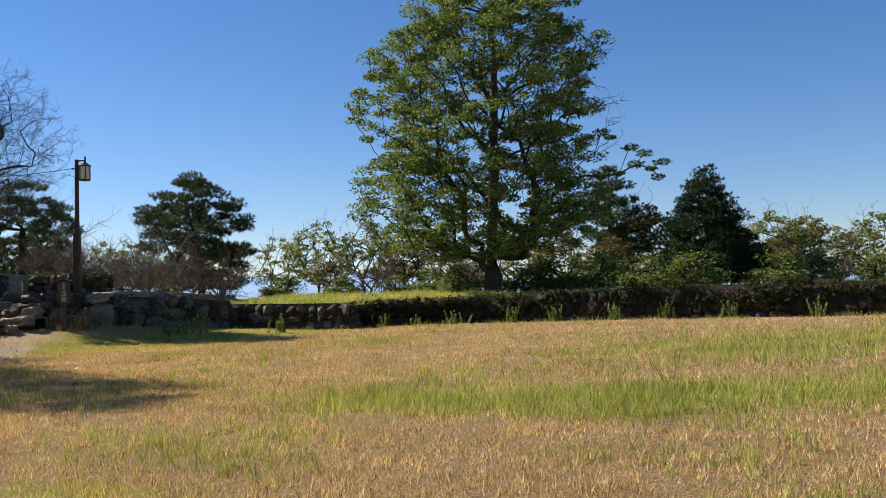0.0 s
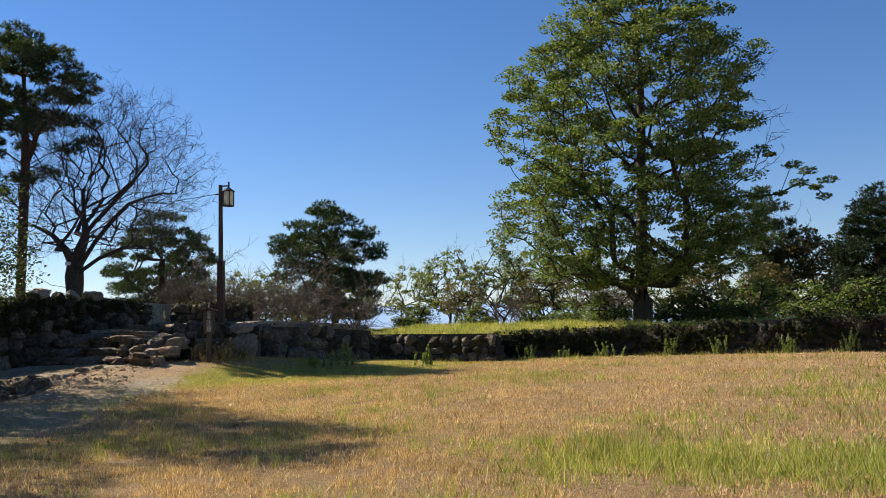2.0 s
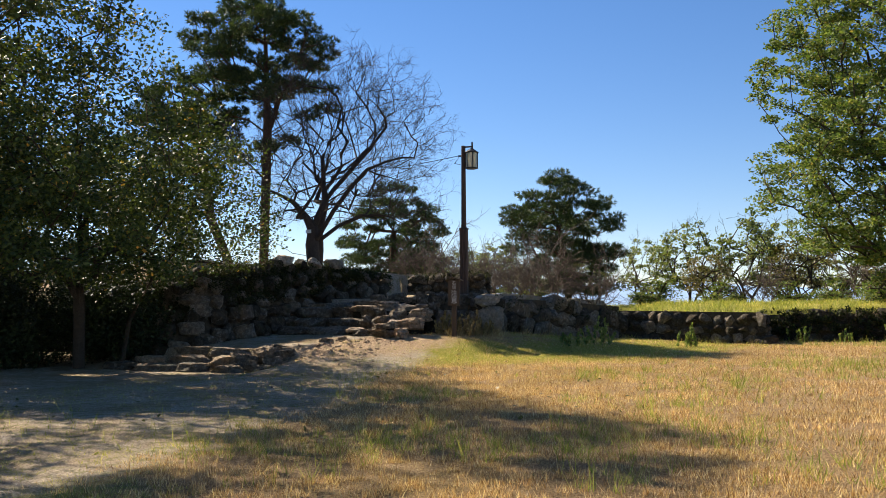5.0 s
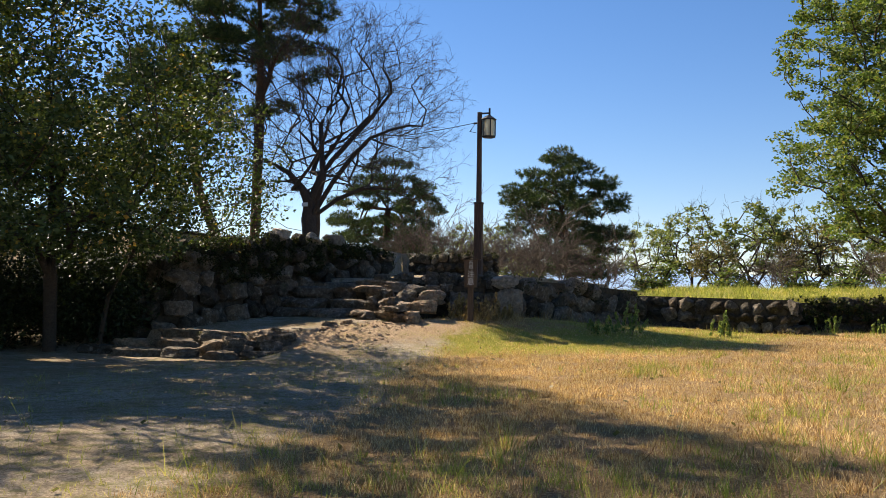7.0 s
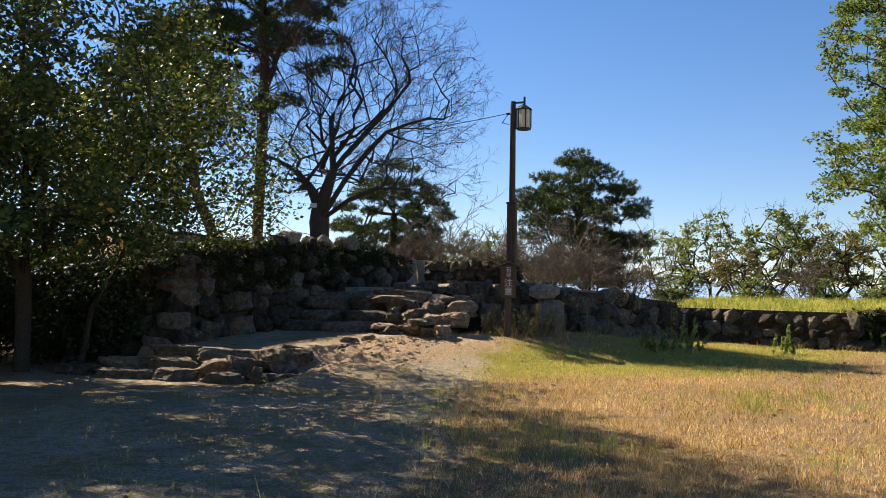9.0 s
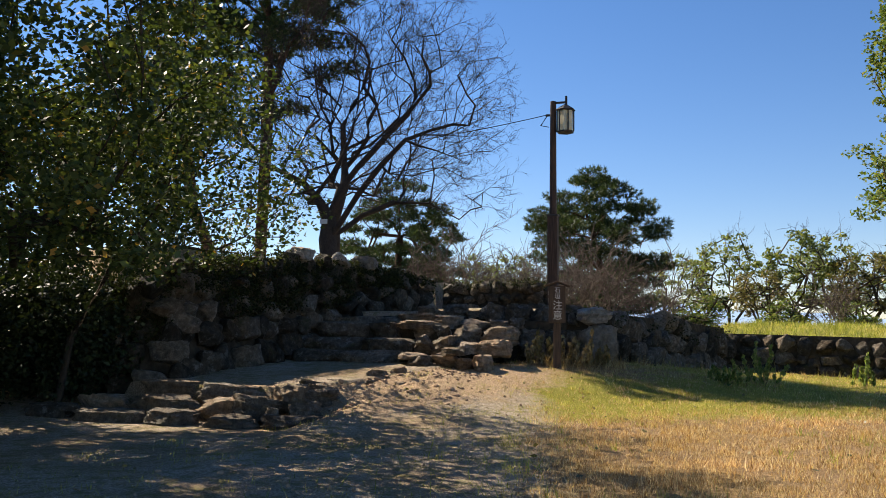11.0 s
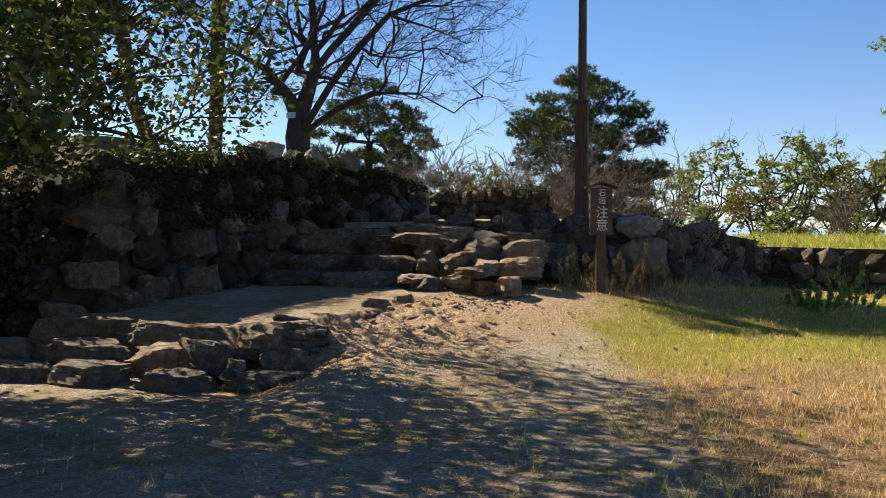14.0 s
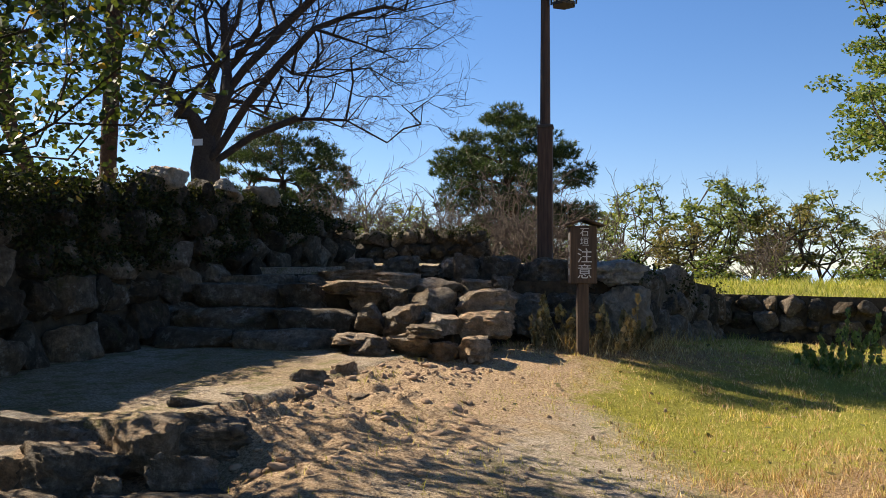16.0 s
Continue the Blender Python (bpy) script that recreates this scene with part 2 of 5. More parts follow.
# ---- mesh helpers ----
def mesh_of(name, verts, faces, mat, smooth=False):
    """A mesh from arrays: verts n x 3, faces n x 3 or n x 4."""
    verts, faces = np.asarray(verts, np.float32), np.asarray(faces, np.int32)
    me = bpy.data.meshes.new(name)
    me.vertices.add(len(verts))
    me.vertices.foreach_set("co", verts.ravel())
    k = faces.shape[1]
    me.loops.add(faces.size)
    me.loops.foreach_set("vertex_index", faces.ravel())
    me.polygons.add(len(faces))
    me.polygons.foreach_set("loop_start", np.arange(0, faces.size, k, dtype=np.int32))
    me.polygons.foreach_set("use_smooth", np.full(len(faces), smooth))
    me.update(calc_edges=True)
    me.validate()
    me.materials.append(mat)
    return me


def child(name, me, parent, label=""):
    ob = new(name, me)
    ob.parent = parent
    return tagged(ob, label)


def part(name, bm, mat, parent, label="", smooth=False):
    me = bpy.data.meshes.new(name)
    bm.to_mesh(me)
    bm.free()
    me.materials.append(mat)
    for p in me.polygons:
        p.use_smooth = smooth
    return child(name, me, parent, label)


def thing(name, label, category, place=(0, 0, 0), group="", kind="", turn=0.0):
    ob = new(name)
    ob.matrix_basis = pose(*place, 0, 0, turn)
    return tagged(ob, label, category, group, kind)


def add_box(bm, centre, size, turn=None, bevel=0.0):
    made = bmesh.ops.create_cube(bm, size=1.0)["verts"]
    bmesh.ops.scale(bm, verts=made, vec=size)
    if bevel:
        edges = list({e for v in made for e in v.link_edges})
        made = list({v for f in bmesh.ops.bevel(bm, geom=edges, offset=bevel, segments=2, affect="EDGES", profile=0.5)["faces"] for v in f.verts} | {v for v in made if v.is_valid})
    if turn:
        bmesh.ops.rotate(bm, verts=made, cent=(0, 0, 0), matrix=turn)
    bmesh.ops.translate(bm, verts=made, vec=centre)
    return made


def value_noise(x, y, seed=0):
    """Smooth noise of 0 to 1 over the plan, one cell a unit."""
    x, y = np.asarray(x, float), np.asarray(y, float)
    xi, yi = np.floor(x), np.floor(y)
    fx, fy = x - xi, y - yi
    fx, fy = fx * fx * (3 - 2 * fx), fy * fy * (3 - 2 * fy)

    def h(a, b):
        v = np.sin(a * 127.1 + b * 311.7 + seed * 74.7) * 43758.5453
        return v - np.floor(v)
    top = h(xi, yi) * (1 - fx) + h(xi + 1, yi) * fx
    low = h(xi, yi + 1) * (1 - fx) + h(xi + 1, yi + 1) * fx
    return top * (1 - fy) + low * fy


def smoothstep(a, b, v):
    u = np.clip((v - a) / (b - a), 0, 1)
    return u * u * (3 - 2 * u)


def line_distance(x, y, line):
    """Distance to a polyline in plan, and the value carried along it (third entry of its points)."""
    best, carried = np.full(np.shape(x), 1e9), np.zeros(np.shape(x))
    for (ax, ay, av), (bx, by, bv) in zip(line, line[1:]):
        dx, dy = bx - ax, by - ay
        u = np.clip(((x - ax) * dx + (y - ay) * dy) / (dx * dx + dy * dy), 0, 1)
        d = np.hypot(x - ax - u * dx, y - ay - u * dy)
        carried = np.where(d < best, av + u * (bv - av), carried)
        best = np.minimum(best, d)
    return best, carried


def inside(x, y, poly):
    hit = np.zeros(np.shape(x), bool)
    for (ax, ay), (bx, by) in zip(poly, poly[1:] + poly[:1]):
        cross = (ay > y) != (by > y)
        hit ^= cross & (x < (bx - ax) * (y - ay) / (by - ay + 1e-12) + ax)
    return hit


# ---- the plan ----
# rim of the trodden landing and of the bank below the sign, with its height
RIM = [(-15.6, 24.9, 0.62), (-15.25, 26.5, 0.73), (-14.7, 28.9, 0.88), (-13.0, 30.9, 0.97), (-11.7, 31.9, 0.95), (-10.7, 36.0, 0.7), (-9.6, 41.0, 0.55)]
LANDING = [(-18.9, 24.75), (-15.6, 24.65), (-15.2, 26.5), (-14.7, 28.9), (-14.4, 30.5), (-18.9, 30.5)]
UPPER_LEFT = [(-19.3, 26.5), (-21.2, 26.4), (-24.0, 27.9), (-27.5, 30.4), (-90, 45), (-90, 75), (-24, 62), (-19.5, 44), (-19.2, 36), (-19.0, 33)]
PLATFORM = [(-19.2, 32.3), (-13.9, 32.5), (-12.4, 32.6), (-11.5, 36), (-10.1, 41.5), (-10.1, 62), (-40, 62), (-19.2, 36)]
TERRACE = [(-10.2, 42.1), (-4.7, 41.0), (-4.6, 45.2), (2.2, 45.1), (14.4, 38.6), (24.3, 33.3), (60.3, 14.5), (120, 60), (120, 90), (-70, 90), (-70, 62), (-10.2, 60)]
DIRT_EDGE = [(-9.0, -10), (-9.0, 12), (-9.6, 17), (-11.0, 21.5), (-11.5, 24.5), (-12.3, 27.3), (-13.8, 29.3), (-14.0, 60)]


def height(x, y):
    x, y = np.asarray(x, float), np.asarray(y, float)
    base = 0.0125 * np.clip(y, -10, 34) - 0.012 * np.clip(y - 38, 0, 8) + 0.05 * (value_noise(x / 3, y / 3, 1) - 0.5)
    d, top = line_distance(x, y, RIM)
    fall = 1 - smoothstep(0.0, 4.2, d)
    z = base + np.clip(top - base, 0, 2) * fall
    rough = smoothstep(0.4, 0.8, fall) * (1 - smoothstep(-14.2, -13.0, x)) * (1 - 0.75 * smoothstep(26.8, 28.4, y))
    z = z + rough * (0.1 * (value_noise(x * 1.7, y * 1.7, 5) - 0.5) + 0.07 * (value_noise(x * 3.9, y * 3.9, 6) - 0.5) + 0.05 * (value_noise(x * 7, y * 7, 7) - 0.5) + 0.08 * value_noise(x * 5.3, y * 5.3, 9) ** 4 + 0.03 * value_noise(x * 11, y * 11, 10) ** 4)
    low = base - 0.12 * smoothstep(17, 22, y)
    side = (1 - smoothstep(-15.4, -13.9, x)) * (1 - smoothstep(24.1, 25.0, y))
    z = z * (1 - side) + low * side
    z = np.where((x < -18.5) & (y < 26.5) & (y > 15), low + 0.2 * smoothstep(23.5, 26, y), z)
    z = np.where(inside(x, y, LANDING), 0.68 + 0.06 * (y - 24.8) + 0.015 * (value_noise(x * 2, y * 2, 3) - 0.5), z)
    lump = 0.18 * (value_noise(x / 1.6, y / 1.6, 8) - 0.5)
    terrace = 1.5 + 0.5 * smoothstep(41, 51, y + 0.35 * np.clip(x, 0, 40)) * (1 - 0.6 * smoothstep(1, 6, x)) + lump * 0.6
    terrace = terrace + 0.12 * smoothstep(3, 8, x)
    z = np.where(inside(x, y, TERRACE), terrace, z)
    z = np.where(inside(x, y, PLATFORM), np.where(x < -14.3, 2.08 + 0.3 * smoothstep(34, 41, y), 1.78) + lump * 0.4, z)
    z = np.where(inside(x, y, UPPER_LEFT), 3.1 + 0.25 * smoothstep(30, 36, y) + lump, z)
    far = np.maximum(smoothstep(80, 220, y), np.maximum(smoothstep(70, 220, np.abs(x)), smoothstep(60, 240, -y)))
    return z * (1 - far) - 75 * far


def covers(x, y):
    """How far the ground is green, trodden dirt, bare earth."""
    n = value_noise(x / 2.3, y / 2.3, 11) * 0.6 + value_noise(x / 0.8, y / 0.8, 12) * 0.4
    d, _ = line_distance(x, y, [(-0.6, 12.4, 0), (2.5, 11.6, 0), (7.0, 12.6, 0), (13, 15, 0)])
    green = 0.95 - d / 2.6
    d, _ = line_distance(x, y, [(6, 20, 0), (14, 24, 0), (24, 22, 0)])
    green = np.maximum(green, 0.62 - d / 9.0)
    d, _ = line_distance(x, y, [(-12.2, 27.2, 0), (-9.5, 28.2, 0), (-7.4, 32.5, 0), (-6.3, 39.0, 0)])
    lawn = 1.15 - d / 2.9
    d, _ = line_distance(x, y, [(-10.5, 33, 0), (-8.5, 39.5, 0)])
    lawn = np.maximum(lawn, 1.1 - d / 2.5)
    d, _ = line_distance(x, y, [(-3.6, 7.3, 0), (-2.5, 7.0, 0)])
    lawn = np.maximum(lawn, 0.7 - d / 1.1)
    d, _ = line_distance(x, y, [(-10.2, 11.0, 0), (-8.7, 10.0, 0)])
    lawn = np.maximum(lawn, 0.75 - d / 2.2)
    trod = inside(x, y, PLATFORM)
    upper = inside(x, y, TERRACE)
    green = np.maximum(green, 0.03)
    green = np.where(upper, 0.9, green)
    ex = np.interp(y, [p[1] for p in DIRT_EDGE], [p[0] for p in DIRT_EDGE])
    dirt = np.clip(0.5 + (ex - x) / 1.6, 0, 1) * ~upper
    dirt = np.where(trod & (x < -14.3), 0.9, np.where(trod, 0.3, dirt))
    d, _ = line_distance(x, y, [(-15.0, 24.6, 0), (-14.5, 26.5, 0), (-14.0, 28.6, 0)])
    earth = np.clip(1.35 - d / 1.8, 0, 1) * ~inside(x, y, LANDING) * ~upper
    n = (n - 0.5) * 0.55
    return np.clip(green + n, 0, 1), np.clip(lawn + n, 0, 1), np.clip(dirt + n * dirt * 0.8, 0, 1), np.clip(earth + n * 0.6, 0, 1)


def build_ground():
    def axis(*runs):
        return np.concatenate([np.arange(a, b, s) for a, b, s in runs])
    xs = axis((-4500, -600, 650), (-600, -90, 60), (-90, -27, 3), (-27, -17, 0.2), (-17, -16, 0.1), (-16, -12.4, 0.05), (-12.4, -10.5, 0.1), (-10.5, -4, 0.2), (-4, 30, 0.4), (30, 60, 2), (60, 600, 60), (600, 4600, 650))
    ys = axis((-4500, -600, 650), (-600, -60, 60), (-60, -8, 4), (-8, 20, 0.4), (20, 22.5, 0.2), (22.5, 24, 0.1), (24, 29.5, 0.05), (29.5, 31, 0.1), (31, 46, 0.2), (46, 64, 0.6), (64, 100, 3), (100, 600, 40), (600, 4600, 650))
    gx, gy = np.meshgrid(xs, ys)
    z = height(gx, gy)
    verts = np.stack([gx, gy, z], -1).reshape(-1, 3)
    w = len(xs)
    i = (np.arange(len(ys) - 1)[:, None] * w + np.arange(w - 1)[None]).ravel()
    me = mesh_of("ground", verts, np.stack([i, i + 1, i + w + 1, i + w], 1), GROUND, True)
    g, l, d, e = covers(gx.ravel(), gy.ravel())
    at = me.color_attributes.new("cover", "FLOAT_COLOR", "POINT")
    at.data.foreach_set("color", np.stack([np.maximum(g * 0.8, l), d, e, np.ones_like(g)], 1).astype(np.float32).ravel())
    return tagged(new("ground", me), "dry autumn field with green turf patches and a trodden dirt path", "ground", kind="structure")


build_ground()


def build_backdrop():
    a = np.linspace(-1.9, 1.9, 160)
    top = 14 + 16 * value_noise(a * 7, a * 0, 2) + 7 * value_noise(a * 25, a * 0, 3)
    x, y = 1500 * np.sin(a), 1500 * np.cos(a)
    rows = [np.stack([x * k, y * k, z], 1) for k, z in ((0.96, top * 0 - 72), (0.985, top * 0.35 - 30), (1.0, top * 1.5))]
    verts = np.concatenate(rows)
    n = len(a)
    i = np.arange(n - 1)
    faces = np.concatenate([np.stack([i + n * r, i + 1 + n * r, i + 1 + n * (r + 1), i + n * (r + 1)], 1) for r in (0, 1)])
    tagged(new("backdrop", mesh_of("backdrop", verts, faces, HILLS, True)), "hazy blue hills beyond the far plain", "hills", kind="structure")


build_backdrop()


# ---- stones and walls ----
def stone_mesh(name, mat, seed, boxy=0.5, cuts=3, slab=False, rugged=0.0):
    """A rounded block within one unit each way, with flattened sides and dents."""
    rng = np.random.default_rng(seed)
    n = cuts
    index, verts, faces = {}, [], []

    def vert(p):
        key = tuple(round(c, 4) for c in p)
        if key not in index:
            index[key] = len(verts)
            verts.append(p)
        return index[key]
    for ax in range(3):
        for side in (-1, 1):
            for i in range(n):
                for j in range(n):
                    ring = []
                    for a, b in ((i, j), (i + 1, j), (i + 1, j + 1), (i, j + 1)):
                        p = [0, 0, 0]
                        p[ax], p[(ax + 1) % 3], p[(ax + 2) % 3] = side, 2 * a / n - 1, 2 * b / n - 1
                        ring.append(vert(tuple(p)))
                    faces.append(ring if side > 0 else ring[::-1])
    v = np.array(verts, float)
    ball = v / np.linalg.norm(v, axis=1)[:, None]
    v = v * boxy + ball * (1 - boxy) * 1.15
    for _ in range(11):
        d = rng.normal(size=3)
        if slab:
            d[2] *= 0.25
        d /= np.linalg.norm(d)
        over = np.clip(v @ d - rng.uniform(*((0.85, 1.1) if slab else (0.66, 0.98))), 0, None)
        v -= over[:, None] * d
    shift = np.array([noise.noise(Vector(p) * 1.3 + Vector((seed * 3.1, 0, 0))) for p in v])
    fine = np.array([noise.noise(Vector(p) * 2.7 + Vector((0, seed * 2.3, 0))) + 0.5 * noise.noise(Vector(p) * 6.1 + Vector((0, 0, seed * 1.3))) for p in v])
    v *= (1 + (0.15 if slab else 0.17) * shift + (0.11 if slab else 0.1) * fine)[:, None]
    if rugged:
        chips = np.array([1 - 2 * abs(noise.noise(Vector(p) * 2.1 + Vector((seed * 1.9, 3, 0)))) + 0.6 * noise.noise(Vector(p) * 8.7 + Vector((0, seed, 5))) for p in v])
        v *= (1 + rugged * (chips - 0.5))[:, None]
    v /= np.abs(v).max(0)
    me = mesh_of(name, v, faces, mat, True)
    me.set_sharp_from_angle(angle=radians(30 if rugged else 38))
    return me


POOL = {mat.name + " block": [stone_mesh("stone", mat, 400 + 10 * k + s, 0.8 + 0.04 * (s % 4), 7, True) for s in range(9)] for k, mat in enumerate((STONE,))}
POOL |= {mat.name: [stone_mesh("stone", mat, 10 * k + s, 0.3 + 0.07 * (s % 5), 6) for s in range(9)] for k, mat in enumerate((STONE, STONE_PALE, STONE_BROWN, STONE_MOSSY))}


POOL |= {mat.name + " rugged": [stone_mesh("stone", mat, 600 + 10 * k + s, 0.62 + 0.06 * (s % 4), 12, s % 3 != 0, 0.13) for s in range(8)] for k, mat in enumerate((STONE, STONE_BROWN, STONE_PALE))}


def put_stone(parent, mat, place, size, turn=(0, 0, 0), rng=random, name="stone", label="", block=False, sort=""):
    me = rng.choice(POOL[mat.name + (" " + sort if sort else " block" if block else "")])
    ob = new(name, me)
    ob.parent = parent
    flip = rng.choice((0, 180))
    ob.matrix_basis = pose(*place, *turn) @ pose(0, 0, 0, 0, flip, 0) @ Matrix.Diagonal((size[0] / 2, size[1] / 2, size[2] / 2, 1))
    return tagged(ob, label)


def wall_backing(name, line, thick, label, mat=SOIL, cap=0.06, kind="structure"):
    """The earth core of a wall along a line of (x, y, foot, top, lean); the face is on the right of the way it runs."""
    rows = []
    for k, (x, y, foot, top, lean) in enumerate(line):
        a, b = line[max(k - 1, 0)], line[min(k + 1, len(line) - 1)]
        d = Vector((b[0] - a[0], b[1] - a[1])).normalized()
        nx, ny = -d.y, d.x
        rows.append([(x + nx * 0.16, y + ny * 0.16, foot - 0.4), (x + nx * (0.16 + lean), y + ny * (0.16 + lean), top - cap),
                     (x + nx * (0.16 + lean + thick), y + ny * (0.16 + lean + thick), top - cap), (x + nx * (0.16 + lean + thick), y + ny * (0.16 + lean + thick), foot - 0.4)])
    verts = [p for r in rows for p in r]
    faces = [[4 * k + i, 4 * k + 4 + i, 4 * k + 4 + (i + 1) % 4, 4 * k + (i + 1) % 4] for k in range(len(rows) - 1) for i in range(4)]
    faces += [[0, 1, 2, 3], [4 * len(rows) - 1 - i for i in range(4)]]
    return tagged(new(name, mesh_of(name, verts, faces, mat)), label, "wall", kind=kind)


def lay_stones(parent, line, size, mats, seed, depth=0.5, low=0.0, high=1.0, fill=1.05, flat=0.92):
    """Courses of uneven stones on a wall's face."""
    rng = random.Random(seed)
    for k in range(len(line) - 1):
        (ax, ay, af, at, al), (bx, by, bf, bt, bl) = line[k], line[k + 1]
        run = math.hypot(bx - ax, by - ay)
        d = Vector(((bx - ax) / run, (by - ay) / run))
        nx, ny = -d.y, d.x
        turn = math.degrees(math.atan2(d.y, d.x))
        rise = max(at - af, bt - bf)
        z = -0.12
        while z < rise * high - 0.08:
            h = size * rng.uniform(0.7, 1.15) * flat
            s = rng.uniform(-0.3, 0.1) * size
            while s < run:
                w = size * rng.uniform(0.65, 1.35)
                u = (s + w / 2) / run
                foot, top, lean = af + u * (bf - af), at + u * (bt - at), al + u * (bl - al)
                zc = z + h / 2 + rng.uniform(-0.1, 0.1) * size
                hh = h * rng.uniform(0.85, 1.2)
                if u < 1.04 and foot + zc + hh * 0.3 < top + 0.05 and zc >= rise * low:
                    back = lean * max(zc, 0) / max(top - foot, 0.3) + depth * 0.28 + rng.uniform(-0.07, 0.07)
                    put_stone(parent, rng.choice(mats), (ax + d.x * run * u + nx * back, ay + d.y * run * u + ny * back, foot + zc),
                              (w * fill, depth * rng.uniform(0.8, 1.2), hh * fill), (rng.uniform(-8, 8), rng.uniform(-13, 13), turn + rng.uniform(-9, 9)), rng)
                s += w * rng.uniform(0.9, 1.02)
            z += h * 0.93


# tall old wall beside the landing and the stair; it turns the corner and runs off under the trees
LEFT_WALL = [(-17.5, 36.2, 2.3, 3.0, 0.15), (-17.75, 34.2, 2.2, 3.2, 0.2), (-18.2, 31.0, 1.2, 3.3, 0.35), (-18.35, 28.6, 0.9, 3.25, 0.5), (-18.4, 26.8, 0.76, 3.0, 0.6), (-18.4, 25.6, 0.66, 2.6, 0.75), (-19.2, 25.05, 0.45, 2.5, 1.0), (-20.9, 24.9, 0.35, 2.6, 0.9), (-23.6, 26.4, 0.4, 2.9, 0.6), (-27, 29.4, 0.5, 3.0, 0.5)]
LEFT_WALL = LEFT_WALL[::-1]
# the low wall from the corner stone back to the field's end
SIDE_WALL = [(-12.0, 31.65, 1.0, 2.12, 0.12), (-11.25, 34.4, 0.8, 2.1, 0.15), (-10.45, 38.0, 0.6, 2.02, 0.15), (-9.55, 41.2, 0.5, 1.9, 0.12)]
FIELD_WALL = [(-9.9, 41.35, 0.5, 1.72, 0.1), (-7.8, 41.0, 0.48, 1.68, 0.1), (-4.3, 40.1, 0.45, 1.62, 0.1), (-4.2, 44.3, 0.4, 1.6, 0.1)]
LONG_WALL = [(-4.4, 44.4, 0.35, 1.52, 0.15), (2.0, 44.2, 0.32, 1.6, 0.2), (8.0, 41.0, 0.3, 1.9, 0.2), (14.0, 37.6, 0.3, 1.9, 0.2), (24.0, 32.2, 0.2, 1.8, 0.2), (60, 13, 0.1, 1.7, 0.2)]
BACK_WALL = [(-19.0, 41.0, 2.3, 3.25, 0.1), (-15.75, 41.0, 2.3, 3.35, 0.1), (-15.6, 42.6, 2.3, 3.3, 0.1)]
wall_left = wall_backing("wall_left", LEFT_WALL, 0.9, "tall old wall of rounded field stones, overgrown along its top", cap=0.12)
wall_side = wall_backing("wall_side", SIDE_WALL, 0.9, "low old rubble wall of mossy dark stones", cap=0.08)
wall_field = wall_backing("wall_field", FIELD_WALL, 0.8, "low rubble wall holding a grassy terrace")
wall_long = wall_backing("wall_long", LONG_WALL, 0.9, "long low dark stone wall overgrown with weeds")
wall_back = wall_backing("wall_back", BACK_WALL, 0.7, "short rubble wall on the upper platform")

# ---- the stair: uneven long blocks between the tall wall and a loose flank ----
stair = thing("stone_stair", "worn stair of rough brown stone blocks beside the tall wall", "stairs", kind="structure")
rng = random.Random(8)
RISERS = [(29.0, 1.2), (29.7, 1.46), (30.3, 1.8), (31.2, 1.94), (32.0, 2.1)]
for k, (y, top) in enumerate(RISERS[:4]):
    x, end = -18.3, (-15.75, -15.65, -16.25, -16.6)[k]
    tall = top - (0.93 if k == 0 else RISERS[k - 1][1]) + 0.12
    while x < end:
        w = min(rng.uniform(1.0, 1.9), max(end - x, 0.5))
        put_stone(stair, STONE, (x + w / 2, y + 0.42 + rng.uniform(-0.03, 0.03), top - tall / 2), (w * 1.05, 0.9, tall), (rng.uniform(-2, 2), rng.uniform(-2, 2), rng.uniform(-4, 4)), rng, "step_stone", block=True)
        x += w
# broken stones of the sunny side, row by row: x, middle height, width, height
FLANK = [(28.65, [(-15.4, 1.09, 0.72, 0.17), (-15.17, 1.0, 0.5, 0.24), (-14.69, 1.03, 0.62, 0.28), (-14.24, 0.95, 0.4, 0.26), (-13.9, 1.0, 0.4, 0.3), (-14.48, 1.2, 0.46, 0.15)]),
         (29.35, [(-15.43, 1.29, 0.5, 0.42), (-14.93, 1.29, 0.6, 0.4), (-14.41, 1.27, 0.58, 0.22), (-13.87, 1.26, 0.72, 0.35)]),
         (30.1, [(-15.83, 1.73, 1.02, 0.2), (-15.59, 1.55, 0.64, 0.32), (-15.18, 1.57, 0.4, 0.3), (-14.72, 1.51, 0.7, 0.46), (-14.0, 1.5, 0.88, 0.42)]),
         (31.1, [(-16.17, 1.88, 1.14, 0.22), (-15.4, 1.8, 0.76, 0.32), (-14.75, 1.75, 0.7, 0.3), (-14.2, 1.7, 0.6, 0.32), (-13.88, 1.79, 0.3, 0.24), (-13.5, 1.35, 0.6, 0.6)]),
         (32.2, [(-16.39, 2.09, 0.5, 0.26), (-15.67, 2.1, 0.66, 0.32), (-16.06, 2.02, 0.26, 0.16), (-15.17, 1.98, 0.42, 0.2), (-14.86, 2.06, 0.4, 0.32)]),
         (31.75, [(-14.45, 1.95, 0.6, 0.6), (-13.94, 1.95, 0.6, 0.56), (-13.3, 1.97, 0.74, 0.5), (-12.75, 1.9, 0.5, 0.6), (-13.75, 1.45, 0.7, 0.55), (-13.1, 1.4, 0.75, 0.6), (-12.65, 1.3, 0.5, 0.7)])]
